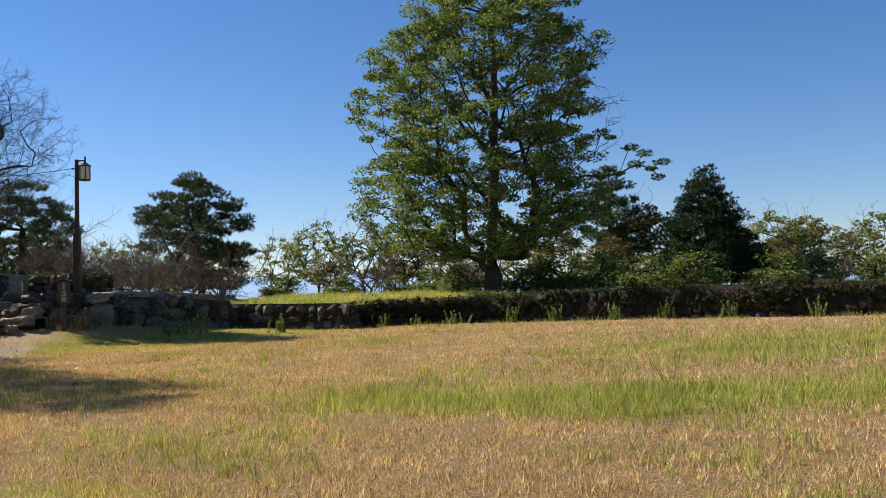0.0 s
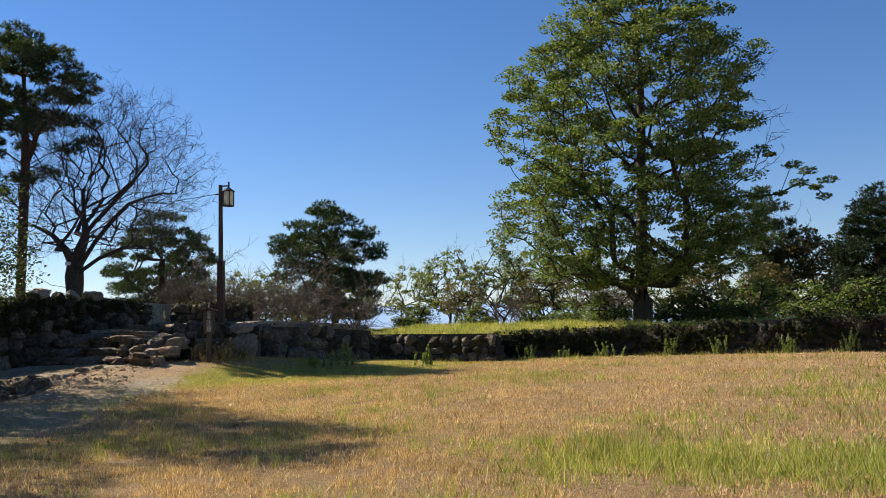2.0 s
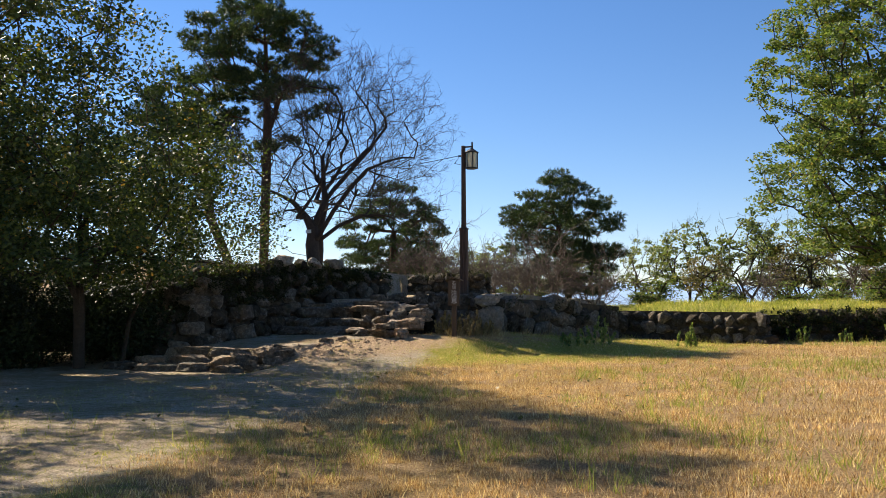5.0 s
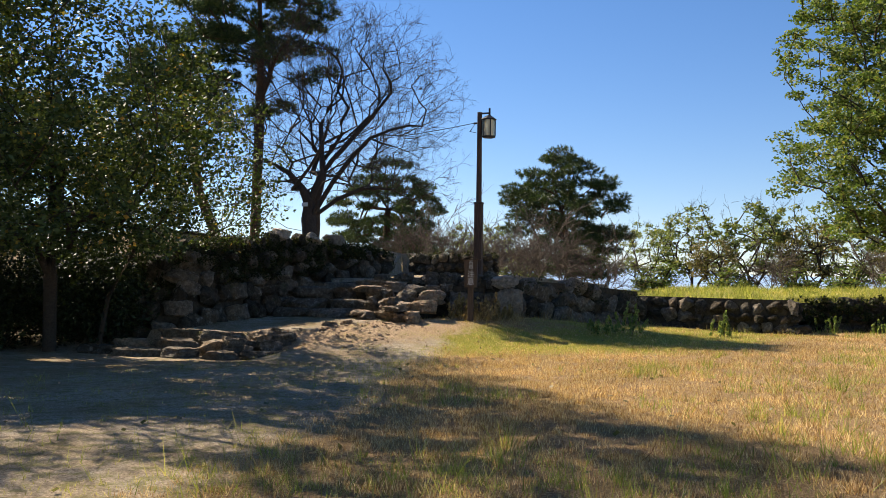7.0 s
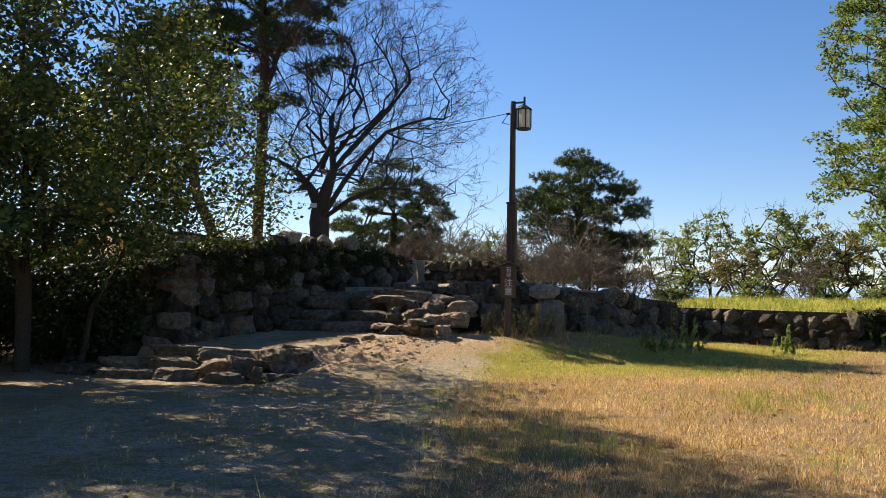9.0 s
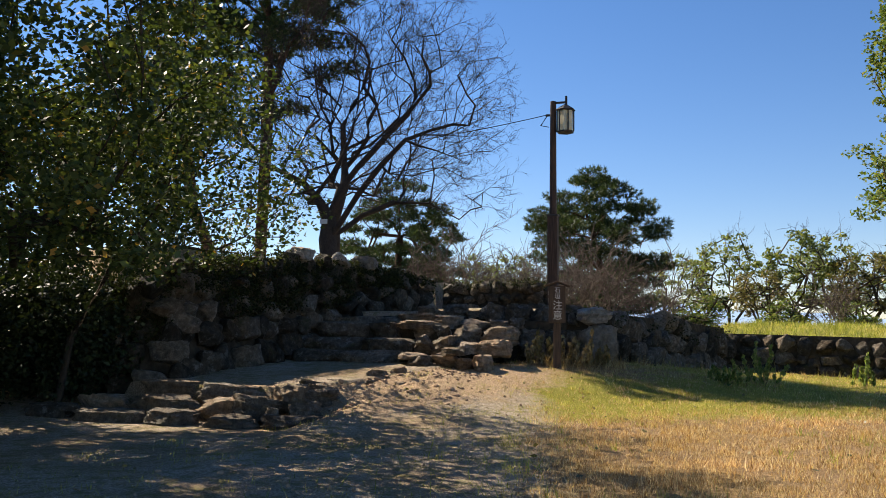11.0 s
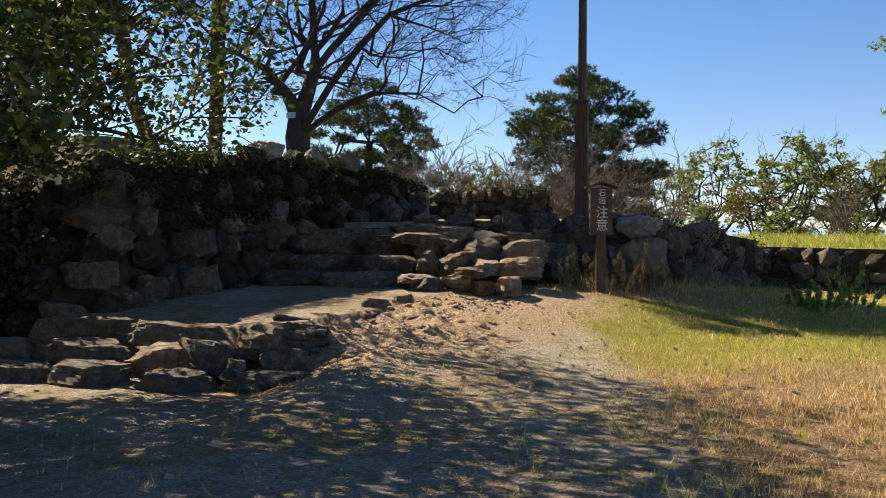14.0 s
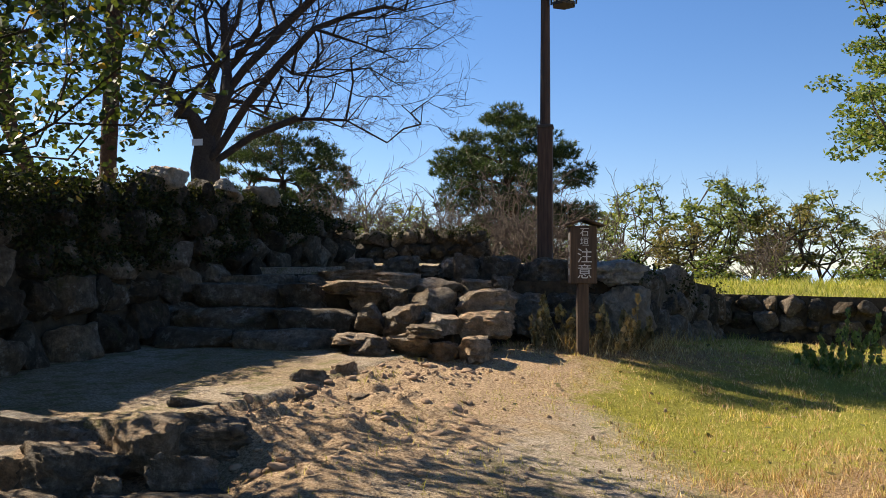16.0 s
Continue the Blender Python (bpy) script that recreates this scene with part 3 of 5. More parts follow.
for k, (y, stones) in enumerate(FLANK):
    for x, z, w, h in stones:
        deep = 0.55 + 0.25 * min(w, 1.0)
        put_stone(stair, STONE if k == 5 or rng.random() < 0.25 else STONE_BROWN, (x, y + deep / 2 + rng.uniform(-0.08, 0.08) - (0.35 if k == 5 and z < 1.6 else 0), z), (w * 1.06, deep, h * 1.1), (rng.uniform(-5, 5), rng.uniform(-6, 6), rng.uniform(-14, 14)), rng, "coping_stone" if k == 5 else "flank_stone", sort="rugged")
bm = bmesh.new()
for k, (y, top) in enumerate(RISERS):
    add_box(bm, (-16.4 + 0.1 * k, (y + 33.0) / 2 + 0.25, top - 0.5), (4.0 - 0.1 * k, 33.0 - y - 0.1, 0.7))
add_box(bm, (-13.5, 32.0, 1.2), (1.4, 0.8, 1.3))
part("earth_fill", bm, SOIL, stair, "packed dark earth behind the stones")

# the three low steps up to the landing
low_steps = thing("landing_steps", "three low curved steps of worn stones up to a landing", "stairs", kind="structure")
for (ax, ay, az), (bx, by, bz), h, deep in [((-18.6, 25.0, 0.73), (-15.5, 24.7, 0.71), 0.32, 0.6), ((-19.5, 24.5, 0.54), (-15.9, 24.2, 0.53), 0.34, 0.65), ((-20.2, 23.9, 0.37), (-15.6, 23.65, 0.35), 0.32, 0.7)]:
    run, s = math.hypot(bx - ax, by - ay), 0.0
    while s < run:
        w = rng.uniform(0.7, 1.4)
        u = (s + w / 2) / run
        sag = 0.25 * math.sin(u * math.pi)
        put_stone(low_steps, STONE_BROWN if rng.random() < 0.5 else STONE, (ax + u * (bx - ax), ay + u * (by - ay) - sag + rng.uniform(-0.06, 0.06), az + u * (bz - az) - h / 2 + rng.uniform(-0.03, 0.03)),
                  (w * 1.05, deep, h * 1.15), (rng.uniform(-4, 4), rng.uniform(-4, 4), rng.uniform(-8, 8)), rng, "step_stone", sort="rugged")
        s += w
# boulders at the landing's broken corner and along its rim
for x, y, z, w, d, h, a in [(-15.63, 24.5, 0.5, 0.66, 0.6, 0.52, 20), (-15.2, 24.05, 0.4, 0.55, 0.45, 0.34, 35), (-15.53, 23.75, 0.33, 0.2, 0.2, 0.28, 60), (-15.35, 24.85, 0.56, 0.42, 0.45, 0.36, -20),
                            (-15.99, 24.0, 0.4, 0.8, 0.55, 0.4, 8), (-15.62, 25.95, 0.68, 0.32, 0.26, 0.2, 40), (-15.75, 25.45, 0.66, 0.5, 0.3, 0.2, 30), (-15.05, 27.5, 0.84, 0.36, 0.26, 0.22, 80),
                            (-15.27, 26.9, 0.8, 0.5, 0.3, 0.2, 60), (-14.6, 26.4, 0.66, 0.24, 0.2, 0.16, 30), (-14.9, 25.4, 0.5, 0.26, 0.22, 0.18, 12), (-15.05, 26.2, 0.66, 0.3, 0.2, 0.2, 50)]:
    rock = put_stone(None, STONE_BROWN if rng.random() < 0.5 else STONE, (x, y, z), (w, d, h), (rng.uniform(-12, 12), rng.uniform(-12, 12), a), rng, "rock", sort="rugged")
    tagged(rock, "rough grey-brown boulder half sunk at the landing's rim", "rock", group="rocks at the landing")
# the corner stones of the side wall
for place, size, turn, label in [((-12.2, 31.75, 1.98), (0.82, 0.7, 0.42), (4, -5, 6), "pale squared granite corner stone"), ((-12.15, 31.75, 1.38), (0.95, 0.75, 0.92), (-4, 7, 10), "large pale granite corner stone")]:
    put_stone(wall_side, STONE_PALE, place, size, turn, rng, "corner_stone", label, sort="rugged")
for x, y, z, w in [(-18.35, 31.9, 3.3, 0.75), (-18.15, 33.0, 3.3, 0.95), (-18.55, 30.3, 3.28, 0.6)]:
    put_stone(wall_left, STONE_PALE, (x - 0.1, y, z), (0.6, w, 0.42), (rng.uniform(-6, 6), 6, rng.uniform(-10, 10)), rng, "coping_stone", sort="rugged")


# ---- trees ----
def tubes(runs, sides):
    """Tapered tubes along runs of (points, radii), as arrays."""
    verts, faces, at = [], [], 0
    ring = np.linspace(0, 2 * np.pi, sides, endpoint=False)
    cs, sn = np.cos(ring), np.sin(ring)
    for pts, rad in runs:
        pts = np.asarray(pts, float)
        n = len(pts)
        d = np.gradient(pts, axis=0)
        d /= np.linalg.norm(d, axis=1)[:, None] + 1e-9
        ref = np.where(np.abs(d[:, 2:3]) < 0.9, [[0, 0, 1.0]], [[1.0, 0, 0]])
        u = np.cross(d, ref)
        u /= np.linalg.norm(u, axis=1)[:, None] + 1e-9
        w = np.cross(d, u)
        r = np.asarray(rad, float)[:, None, None]
        verts.append((pts[:, None] + r * (u[:, None] * cs[None, :, None] + w[:, None] * sn[None, :, None])).reshape(-1, 3))
        i = (np.arange(n - 1)[:, None] * sides + np.arange(sides)[None]).ravel() + at
        j = (np.arange(n - 1)[:, None] * sides + (np.arange(sides)[None] + 1) % sides).ravel() + at
        faces.append(np.stack([i, j, j + sides, i + sides], 1))
        at += n * sides
    return np.concatenate(verts), np.concatenate(faces)


def skeleton_of(rng, trunk, targets, root, tip=0.012, arch=0.15, stretch=0.7, up=1.2, thin=0.52, kink=0.06, limbs=()):
    """Limbs that reach from a trunk to every target: runs of (points, radii)."""
    pos, parent = [np.array(p, float) for p in trunk], [-1] + list(range(len(trunk) - 1))
    for at, run in limbs:
        for s, q in enumerate(run):
            parent.append(at if s == 0 else len(pos) - 1)
            pos.append(np.array(q, float))
    axis = np.array(pos)
    heart = np.array(trunk[min(2, len(trunk) - 1)], float)
    order = sorted(targets, key=lambda c: np.min(np.linalg.norm(axis - c, axis=1)))
    for c in order:
        p = np.array(pos)
        d = np.linalg.norm(p - c, axis=1)
        cost = d + up * np.clip(p[:, 2] - (c[2] - 0.35 * d), 0, None)
        cost += 1.6 * np.clip(np.linalg.norm(p - heart, axis=1) - np.linalg.norm(c - heart) + 0.45 * d, 0, None)
        cost[0] += 3
        k = int(np.argmin(cost))
        a, n = p[k], max(1, int(d[k] / stretch))
        side = rng.normal(0, 0.05 * d[k], 3)
        for s in range(1, n + 1):
            u = s / n
            q = a + (c - a) * u + (side + np.array([0, 0, arch * d[k]])) * math.sin(u * math.pi) + (rng.normal(0, kink, 3) if s < n else 0)
            parent.append(k if s == 1 else len(pos) - 1)
            pos.append(q)
    n = len(pos)
    kids = [[] for _ in range(n)]
    for k in range(1, n):
        kids[parent[k]].append(k)
    load = np.zeros(n)
    for k in range(n - 1, -1, -1):
        load[k] = sum(load[c] for c in kids[k]) if kids[k] else 1.0
    rad = np.maximum(root * (load / load[0]) ** thin, tip)
    runs = []
    for k in range(n):
        if k == 0 or kids[parent[k]][0] != k and max(kids[parent[k]], key=lambda c: load[c]) != k or k != 0 and max(kids[parent[k]], key=lambda c: load[c]) != k:
            chain = [k] if k == 0 else [parent[k], k]
            radii = [rad[k]] if k == 0 else [rad[k], rad[k]]
            c = k
            while kids[c]:
                c = max(kids[c], key=lambda q: load[q])
                chain.append(c)
                radii.append(rad[c])
            if len(chain) > 1:
                runs.append((np.array([pos[q] for q in chain]), radii))
    return runs


def leaf_quads(rng, centres, spread, size, per, flatness=0.5, lean=0.6):
    """Pointed leaves in clumps: centres n x 3, spread n x 3."""
    c = np.repeat(centres, per, 0)
    s = np.repeat(spread, per, 0)
    n = len(c)
    d = rng.normal(size=(n, 3))
    d /= np.linalg.norm(d, axis=1)[:, None]
    p = c + d * s * rng.uniform(0.2, 1.0, (n, 1)) ** 0.6
    a = rng.normal(size=(n, 3)) * [1, 1, flatness]
    a /= np.linalg.norm(a, axis=1)[:, None]
    b = np.cross(a, rng.normal(size=(n, 3)) * [lean, lean, 1])
    b /= np.linalg.norm(b, axis=1)[:, None] + 1e-9
    l = size * rng.uniform(0.6, 1.3, (n, 1))
    v = np.stack([p - a * l * 0.5, p + b * l * 0.3, p + a * l * 0.5, p - b * l * 0.3], 1).reshape(-1, 3)
    return v, np.arange(4 * n).reshape(-1, 4)


def needle_tufts(rng, centres, spread, length, tufts, spikes=11, width=0.019, level=0.4):
    """Tufts of needles: each a burst of thin blades, pointing out and up."""
    c = np.repeat(centres, tufts, 0)
    s = np.repeat(spread, tufts, 0)
    d = rng.normal(size=(len(c), 3))
    d /= np.linalg.norm(d, axis=1)[:, None]
    p = c + d * s * rng.uniform(0.1, 1.0, (len(c), 1)) ** 0.5
    aim = d * [0.8, 0.8, 0.3] + [0, 0, level]
    p, aim = np.repeat(p, spikes, 0), np.repeat(aim, spikes, 0)
    a = aim + rng.normal(0, 0.55, aim.shape)
    a /= np.linalg.norm(a, axis=1)[:, None]
    b = np.cross(a, rng.normal(size=a.shape))
    b /= np.linalg.norm(b, axis=1)[:, None] + 1e-9
    l = length * rng.uniform(0.7, 1.25, (len(a), 1))
    v = np.stack([p - b * width, p + b * width, p + a * l], 1).reshape(-1, 3)
    return v, np.arange(3 * len(a)).reshape(-1, 3)


def in_envelope(rng, count, profile, centre, shell=0.45, squash=(1, 1), gap=0.6):
    """Points in a crown whose radius by height is profile; kept apart by gap."""
    zs, rs = [p[0] for p in profile], [p[1] for p in profile]
    got, tries = [], 0
    while len(got) < count and tries < 60000:
        tries += 1
        z = rng.uniform(zs[0], zs[-1])
        r = float(np.interp(z, zs, rs))
        if rng.uniform(0, max(rs)) > r + 0.15 * max(rs):
            continue
        a, k = rng.uniform(0, 2 * np.pi), rng.uniform(shell, 1.0) ** 0.7
        wob = 1 + 0.1 * math.sin(3 * a + z * 0.9) + 0.08 * math.sin(5 * a - z * 1.7)
        p = np.array([centre[0] + r * k * wob * math.cos(a) * squash[0], centre[1] + r * k * wob * math.sin(a) * squash[1], z])
        if got and np.min(np.linalg.norm(np.array(got) - p, axis=1)) < gap:
            continue
        got.append(p)
    return np.array(got)


def make_tree(name, label, category, place, trunk, targets, root, bark, leaves, crown_label, tip=0.012, sides=6, arch=0.15, seed=0, up=1.2, group="", extra=None, thin=0.52, kink=0.06, stretch=0.7, limbs=()):
    """A tree at its foot: trunk and limbs in one mesh, crown in another. leaves(rng, targets) gives the crown's arrays and material."""
    rng = np.random.default_rng(seed)
    tree = thing(name, label, category, place, group)
    runs = skeleton_of(rng, trunk, targets, root, tip, arch, stretch, up, thin, kink, limbs)
    if extra:
        runs += extra(rng, targets)
    thick = [r for r in runs if max(r[1]) > 0.05]
    fine = [r for r in runs if max(r[1]) <= 0.05]
    v, f = tubes(thick, sides + 2)
    if fine:
        v2, f2 = tubes(fine, 3)
        v, f = np.concatenate([v, v2]), np.concatenate([f, f2 + len(v)])
    child("trunk", mesh_of("trunk", v, f, bark, True), tree)
    if leaves:
        v, f, mat = leaves(rng, targets)
        child("crown", mesh_of("crown", v, f, mat), tree, crown_label)
    return tree


def ground_at(x, y):
    return float(height(np.array([x]), np.array([y]))[0])


def twigs(rng, starts, out_from, length, radius, levels, split=3, droop=-0.1, spread=0.7):
    """Bare twigs that fork outward from each start."""
    runs = []

    def grow(p, d, l, r, level):
        n = 4
        pts, q, e = [p], p.copy(), d.copy()
        for s in range(n):
            e = e + rng.normal(0, 0.16, 3) + [0, 0, droop * 0.3]
            e /= np.linalg.norm(e)
            q = q + e * l / n
            pts.append(q.copy())
        runs.append((pts, np.linspace(r, r * 0.5, n + 1)))
        if level > 1:
            for _ in range(split):
                k = int(rng.integers(1, n + 1))
                f = e + rng.normal(0, spread, 3)
                f /= np.linalg.norm(f)
                grow(pts[k], f, l * rng.uniform(0.5, 0.8), r * 0.72, level - 1)
    for p in starts:
        d = p - out_from
        d = d / (np.linalg.norm(d) + 1e-9) + rng.normal(0, 0.35, 3)
        grow(np.array(p), d / np.linalg.norm(d), length * rng.uniform(0.7, 1.2), radius, levels)
    return runs


# the great broadleaf tree on the terrace
def zelkova():
    rng = np.random.default_rng(3)
    x, y = 2.7, 50.2
    z = ground_at(x, y)
    prof = [(2.0, 3.0), (3.0, 5.4), (4.2, 6.4), (5.4, 6.9), (9.5, 6.7), (11.7, 6.6), (14, 6.4), (15.6, 5.2), (17.3, 3.3), (18.7, 1.2)]
    c = in_envelope(rng, 860, prof, (-0.5, 0), 0.32, (1, 0.9), 0.54)
    c[:, 0] += 0.7 * smoothstep(10.5, 13, c[:, 2])
    limb = np.array([[7.5, 1, 6.6], [8.6, 1.5, 7.2], [9.6, 2, 7.0], [10.3, 2.2, 7.4], [8.2, 1, 8.1], [9.2, 2.0, 7.9], [10.0, 2, 6.5], [7.2, 1.5, 8.8]])
    bare = (c[:, 0] > 5.0) & (c[:, 2] > 8.8) & (c[:, 2] < 11.6) & (np.arange(len(c)) % 4 > 0)
    c = np.concatenate([c[~bare], limb])

    def leaves(r, t):
        big = r.uniform(0.5, 0.95, (len(t), 1)) * [1.0, 1.0, 0.4]
        big[-8:] *= 0.7
        v, f = leaf_quads(r, t, big, 0.18, 150, 0.55, 0.6)
        return v, f, ZELKOVA
    trunk = [(0, 0, -0.2), (0.05, 0, 1.0), (0, 0.05, 2.2), (0.1, 0, 3.6), (0.2, 0, 5.5), (0.3, 0.1, 8), (0.4, 0, 10.5), (0.5, 0, 13), (0.4, 0, 15.5)]
    make_tree("broadleaf_tree", "tall green broadleaf tree with a wide crown on the terrace", "tree", (x, y, z), trunk, c, 0.5, BARK, leaves, "dense green foliage", seed=3, arch=0.1,
              extra=lambda r, t: twigs(r, [p for p in t if p[0] > 5 and 7.5 < p[2] < 13][:14], np.array([0, 0, 6.0]), 1.3, 0.02, 3))


zelkova()


def pine(name, label, place, trunk, pads, root, seed, size=0.85, tufts=76, spike=0.26, mat=NEEDLE, group="pines"):
    def leaves(r, t):
        s = r.uniform(0.7, 1.2, (len(t), 1)) * size * np.array([0.95, 0.95, 0.37])
        v, f = needle_tufts(r, t, s, spike, tufts)
        return v, f, mat
    return make_tree(name, label, "pine tree", place, trunk, pads, root, PINE_BARK, leaves, "dark green needle pads", seed=seed, arch=0.05, up=0.5, group=group)


def build_pines():
    # round pine beyond the side wall
    x, y = -17.0, 63.0
    z = ground_at(x, y)
    r = np.random.default_rng(21)
    pads = in_envelope(r, 125, [(1.0, 2.4), (2.4, 3.4), (4.0, 3.8), (6.2, 4.0), (7.3, 3.0), (8.2, 1.7), (8.8, 0.9)], (0, 0), 0.2, (1, 0.9), 0.75)
    pads = pads - np.array([[0.12, 0, 0]]) * np.clip(pads[:, 2:3] - 4.5, 0, None)
    pine("pine_tree", "bushy dark green pine with a rounded crown", (x, y, z), [(0, 0, -0.2), (0.1, 0, 1.5), (-0.1, 0, 3), (-0.5, 0, 5), (-1.1, 0, 7)], pads, 0.26, 21)
    # pine behind the cherry
    x, y = -29.1, 62.0
    r = np.random.default_rng(22)
    pads = in_envelope(r, 100, [(0.6, 3.6), (2.5, 4.3), (4, 3.9), (6, 2.6), (7.3, 0.9)], (0, 0), 0.2, (1, 0.9), 0.8)
    pine("pine_tree", "spreading dark green pine in flat layers", (x, y, 3.3), [(0, 0, -0.3), (0, 0, 2), (0.1, 0, 4), (0, 0, 6)], pads, 0.25, 22)
    # tall pine on the upper ground
    r = np.random.default_rng(23)
    top = in_envelope(r, 78, [(7.6, 2.2), (8.8, 3.3), (10.0, 3.2), (11.2, 2.2), (12.2, 0.9)], (-0.4, 0), 0.15, (1.0, 0.9), 0.7)
    low = in_envelope(r, 13, [(4.4, 2.0), (6.0, 3.0), (7.4, 3.0)], (-0.2, 0), 0.3, (1.1, 0.9), 0.8)
    pine("pine_tree", "tall red-barked pine with a flat high crown", (-24.3, 38.0, 3.3), [(0, 0, -0.3), (0.05, 0, 2), (0.1, 0, 4), (0.15, 0, 6), (0.1, 0, 8), (0, 0, 10), (-0.1, 0, 11)], np.concatenate([top, low]), 0.2, 23, 0.7, 75, 0.22)
    # leaning pine beside it
    r = np.random.default_rng(24)
    pads = in_envelope(r, 46, [(4.5, 1.2), (6, 2.6), (7.6, 2.6), (9.0, 1.2)], (-3.0, 0), 0.15, (1.1, 0.9), 0.75)
    pine("pine_tree", "leaning pine with a thin crown on the upper ground", (-25.4, 37.6, 3.3), [(0, 0, -0.3), (-0.7, 0, 1.2), (-1.3, 0, 2.4), (-1.6, 0, 4.2), (-2.1, 0, 6), (-2.8, 0, 7.8)], pads, 0.2, 24, 0.7, 65, 0.22)
    # slim pine behind the great tree
    r = np.random.default_rng(25)
    pads = in_envelope(r, 70, [(1.0, 2.6), (3.5, 2.8), (6, 2.0), (8.5, 0.6)], (0, 0), 0.15, (1, 1), 0.75)
    pine("pine_tree", "slim dark pine behind the great broadleaf tree", (11.8, 63.0, 1.9), [(0, 0, -0.3), (0, 0, 3), (0, 0, 6), (0, 0, 8.3)], pads, 0.2, 25)
    # dense fir
    r = np.random.default_rng(26)
    pads = in_envelope(r, 330, [(0.3, 3.1), (1.5, 3.3), (3.5, 2.5), (5.5, 1.6), (7.0, 0.8), (7.7, 0.25)], (0, 0), 0.35, (1, 1), 0.42)
    fir = pine("fir_tree", "dense dark cone-shaped fir on the terrace", (17.1, 58.0, 1.9), [(0, 0, -0.3), (0, 0, 2.5), (0, 0, 5), (0, 0, 7.4)], pads, 0.2, 26, 0.62, 34, 0.24, FIR, "firs")


build_pines()


# ---- bare cherry on the upper ground ----
def cherry():
    x, y, z = -20.9, 36.2, 3.3
    rng = np.random.default_rng(31)
    prof = [(2.0, 3.4), (3.8, 4.3), (5.6, 4.2), (7.0, 3.0), (8.1, 1.1)]
    c = in_envelope(rng, 430, prof, (1.1, 0), 0.25, (1.0, 0.8), 0.38)
    c[:, 2] -= 0.03 * np.clip(c[:, 0] - 2, 0, None) ** 2

    def fine(r, t):
        return twigs(r, t, np.array([0.5, 0, 2.5]), 0.75, 0.0085, 4, 3, 0.05, 0.6)
    trunk = [(0, 0, -0.2), (0.03, 0, 0.45), (-0.03, 0, 1.0), (0, 0, 1.6), (0.2, 0.05, 2.1), (0.48, 0.1, 2.7), (0.85, 0.1, 3.15), (1.25, 0.15, 3.55), (1.8, 0.2, 4.15), (2.4, 0.2, 4.7), (3.1, 0.2, 5.5)]
    limbs = [(5, [(0.36, 0.2, 3.3), (0.29, 0.3, 3.84), (0.24, 0.3, 4.5), (0.5, 0.4, 5.1), (0.86, 0.4, 5.7), (1.0, 0.5, 6.5)]),
             (3, [(-0.25, -0.1, 2.1), (-0.77, -0.2, 2.7), (-1.44, -0.3, 3.07), (-2.2, -0.4, 3.4)]),
             (2, [(0.38, -0.1, 1.4), (0.7, -0.2, 1.8), (1.06, -0.3, 2.25), (1.82, -0.4, 3.07), (2.6, -0.5, 3.75), (3.4, -0.5, 4.0), (4.1, -0.6, 4.1)]),
             (2, [(0.3, 0.3, 1.3), (0.86, 0.5, 1.75), (1.8, 0.7, 2.15), (2.9, 0.8, 2.1), (3.8, 0.9, 1.6)]),
             (1, [(-0.4, 0.1, 0.6), (-0.96, 0.1, 0.7), (-1.7, 0.2, 1.1)])]
    tree = make_tree("cherry_tree", "bare old cherry tree with a gnarled dark trunk", "tree", (x, y, z), trunk, c, 0.27, CHERRY_BARK, None, "", 0.009, 8, 0.07, 31, 0.5, extra=fine, thin=0.6, kink=0.03, stretch=0.5, limbs=limbs)
    v, f = leaf_quads(np.random.default_rng(32), c[:60], np.full((60, 3), 0.5), 0.06, 6)
    child("last_leaves", mesh_of("last_leaves", v, f, RUSSET), tree, "few withered russet leaves")
    side = in_envelope(rng, 110, [(2.6, 1.6), (4.2, 2.6), (6.0, 2.4), (7.2, 1.0)], (0.5, 0.3), 0.25, (1.0, 0.8), 0.4)
    make_tree("cherry_tree", "slimmer bare cherry tree close behind the old one", "tree", (-21.4, 37.5, z), [(0, 0, -0.2), (0.05, 0, 0.9), (0.02, 0, 1.8), (0.25, 0.1, 2.8), (0.6, 0.1, 3.9)], side, 0.2, CHERRY_BARK, None, "", 0.009, 8, 0.07, 33, 0.5, extra=fine, thin=0.62, kink=0.03, stretch=0.5)
    bm = bmesh.new()
    add_box(bm, (0.0, -0.35, 1.5), (0.24, 0.015, 0.14), bevel=0.005)
    part("tag", bm, TAG, tree, "small pale blue plate on the trunk")


cherry()


# ---- broadleaf trees at the shady edge of the path ----
def oak(place, prof, count, centre, trunk, seed, label, per=150, size=0.13, root=0.2, thin_from=99.0, thin_to=99.0):
    rng = np.random.default_rng(seed)
    c = in_envelope(rng, count, prof, centre, 0.2, (1, 1), 0.5)
    c = c[(c[:, 2] < thin_from) | (c[:, 2] > thin_to) | (rng.uniform(0, 1, len(c)) < 0.42)]

    def leaves(r, t):
        v, f = leaf_quads(r, t, r.uniform(0.4, 0.75, (len(t), 1)) * np.array([1, 1, 0.7]), size, per, 0.6, 0.7)
        return v, f, OAK
    make_tree("broadleaf_tree", label, "tree", place, trunk, c, root, BARK, leaves, "glossy green leaves with a few yellow ones", seed=seed, group="trees by the path")


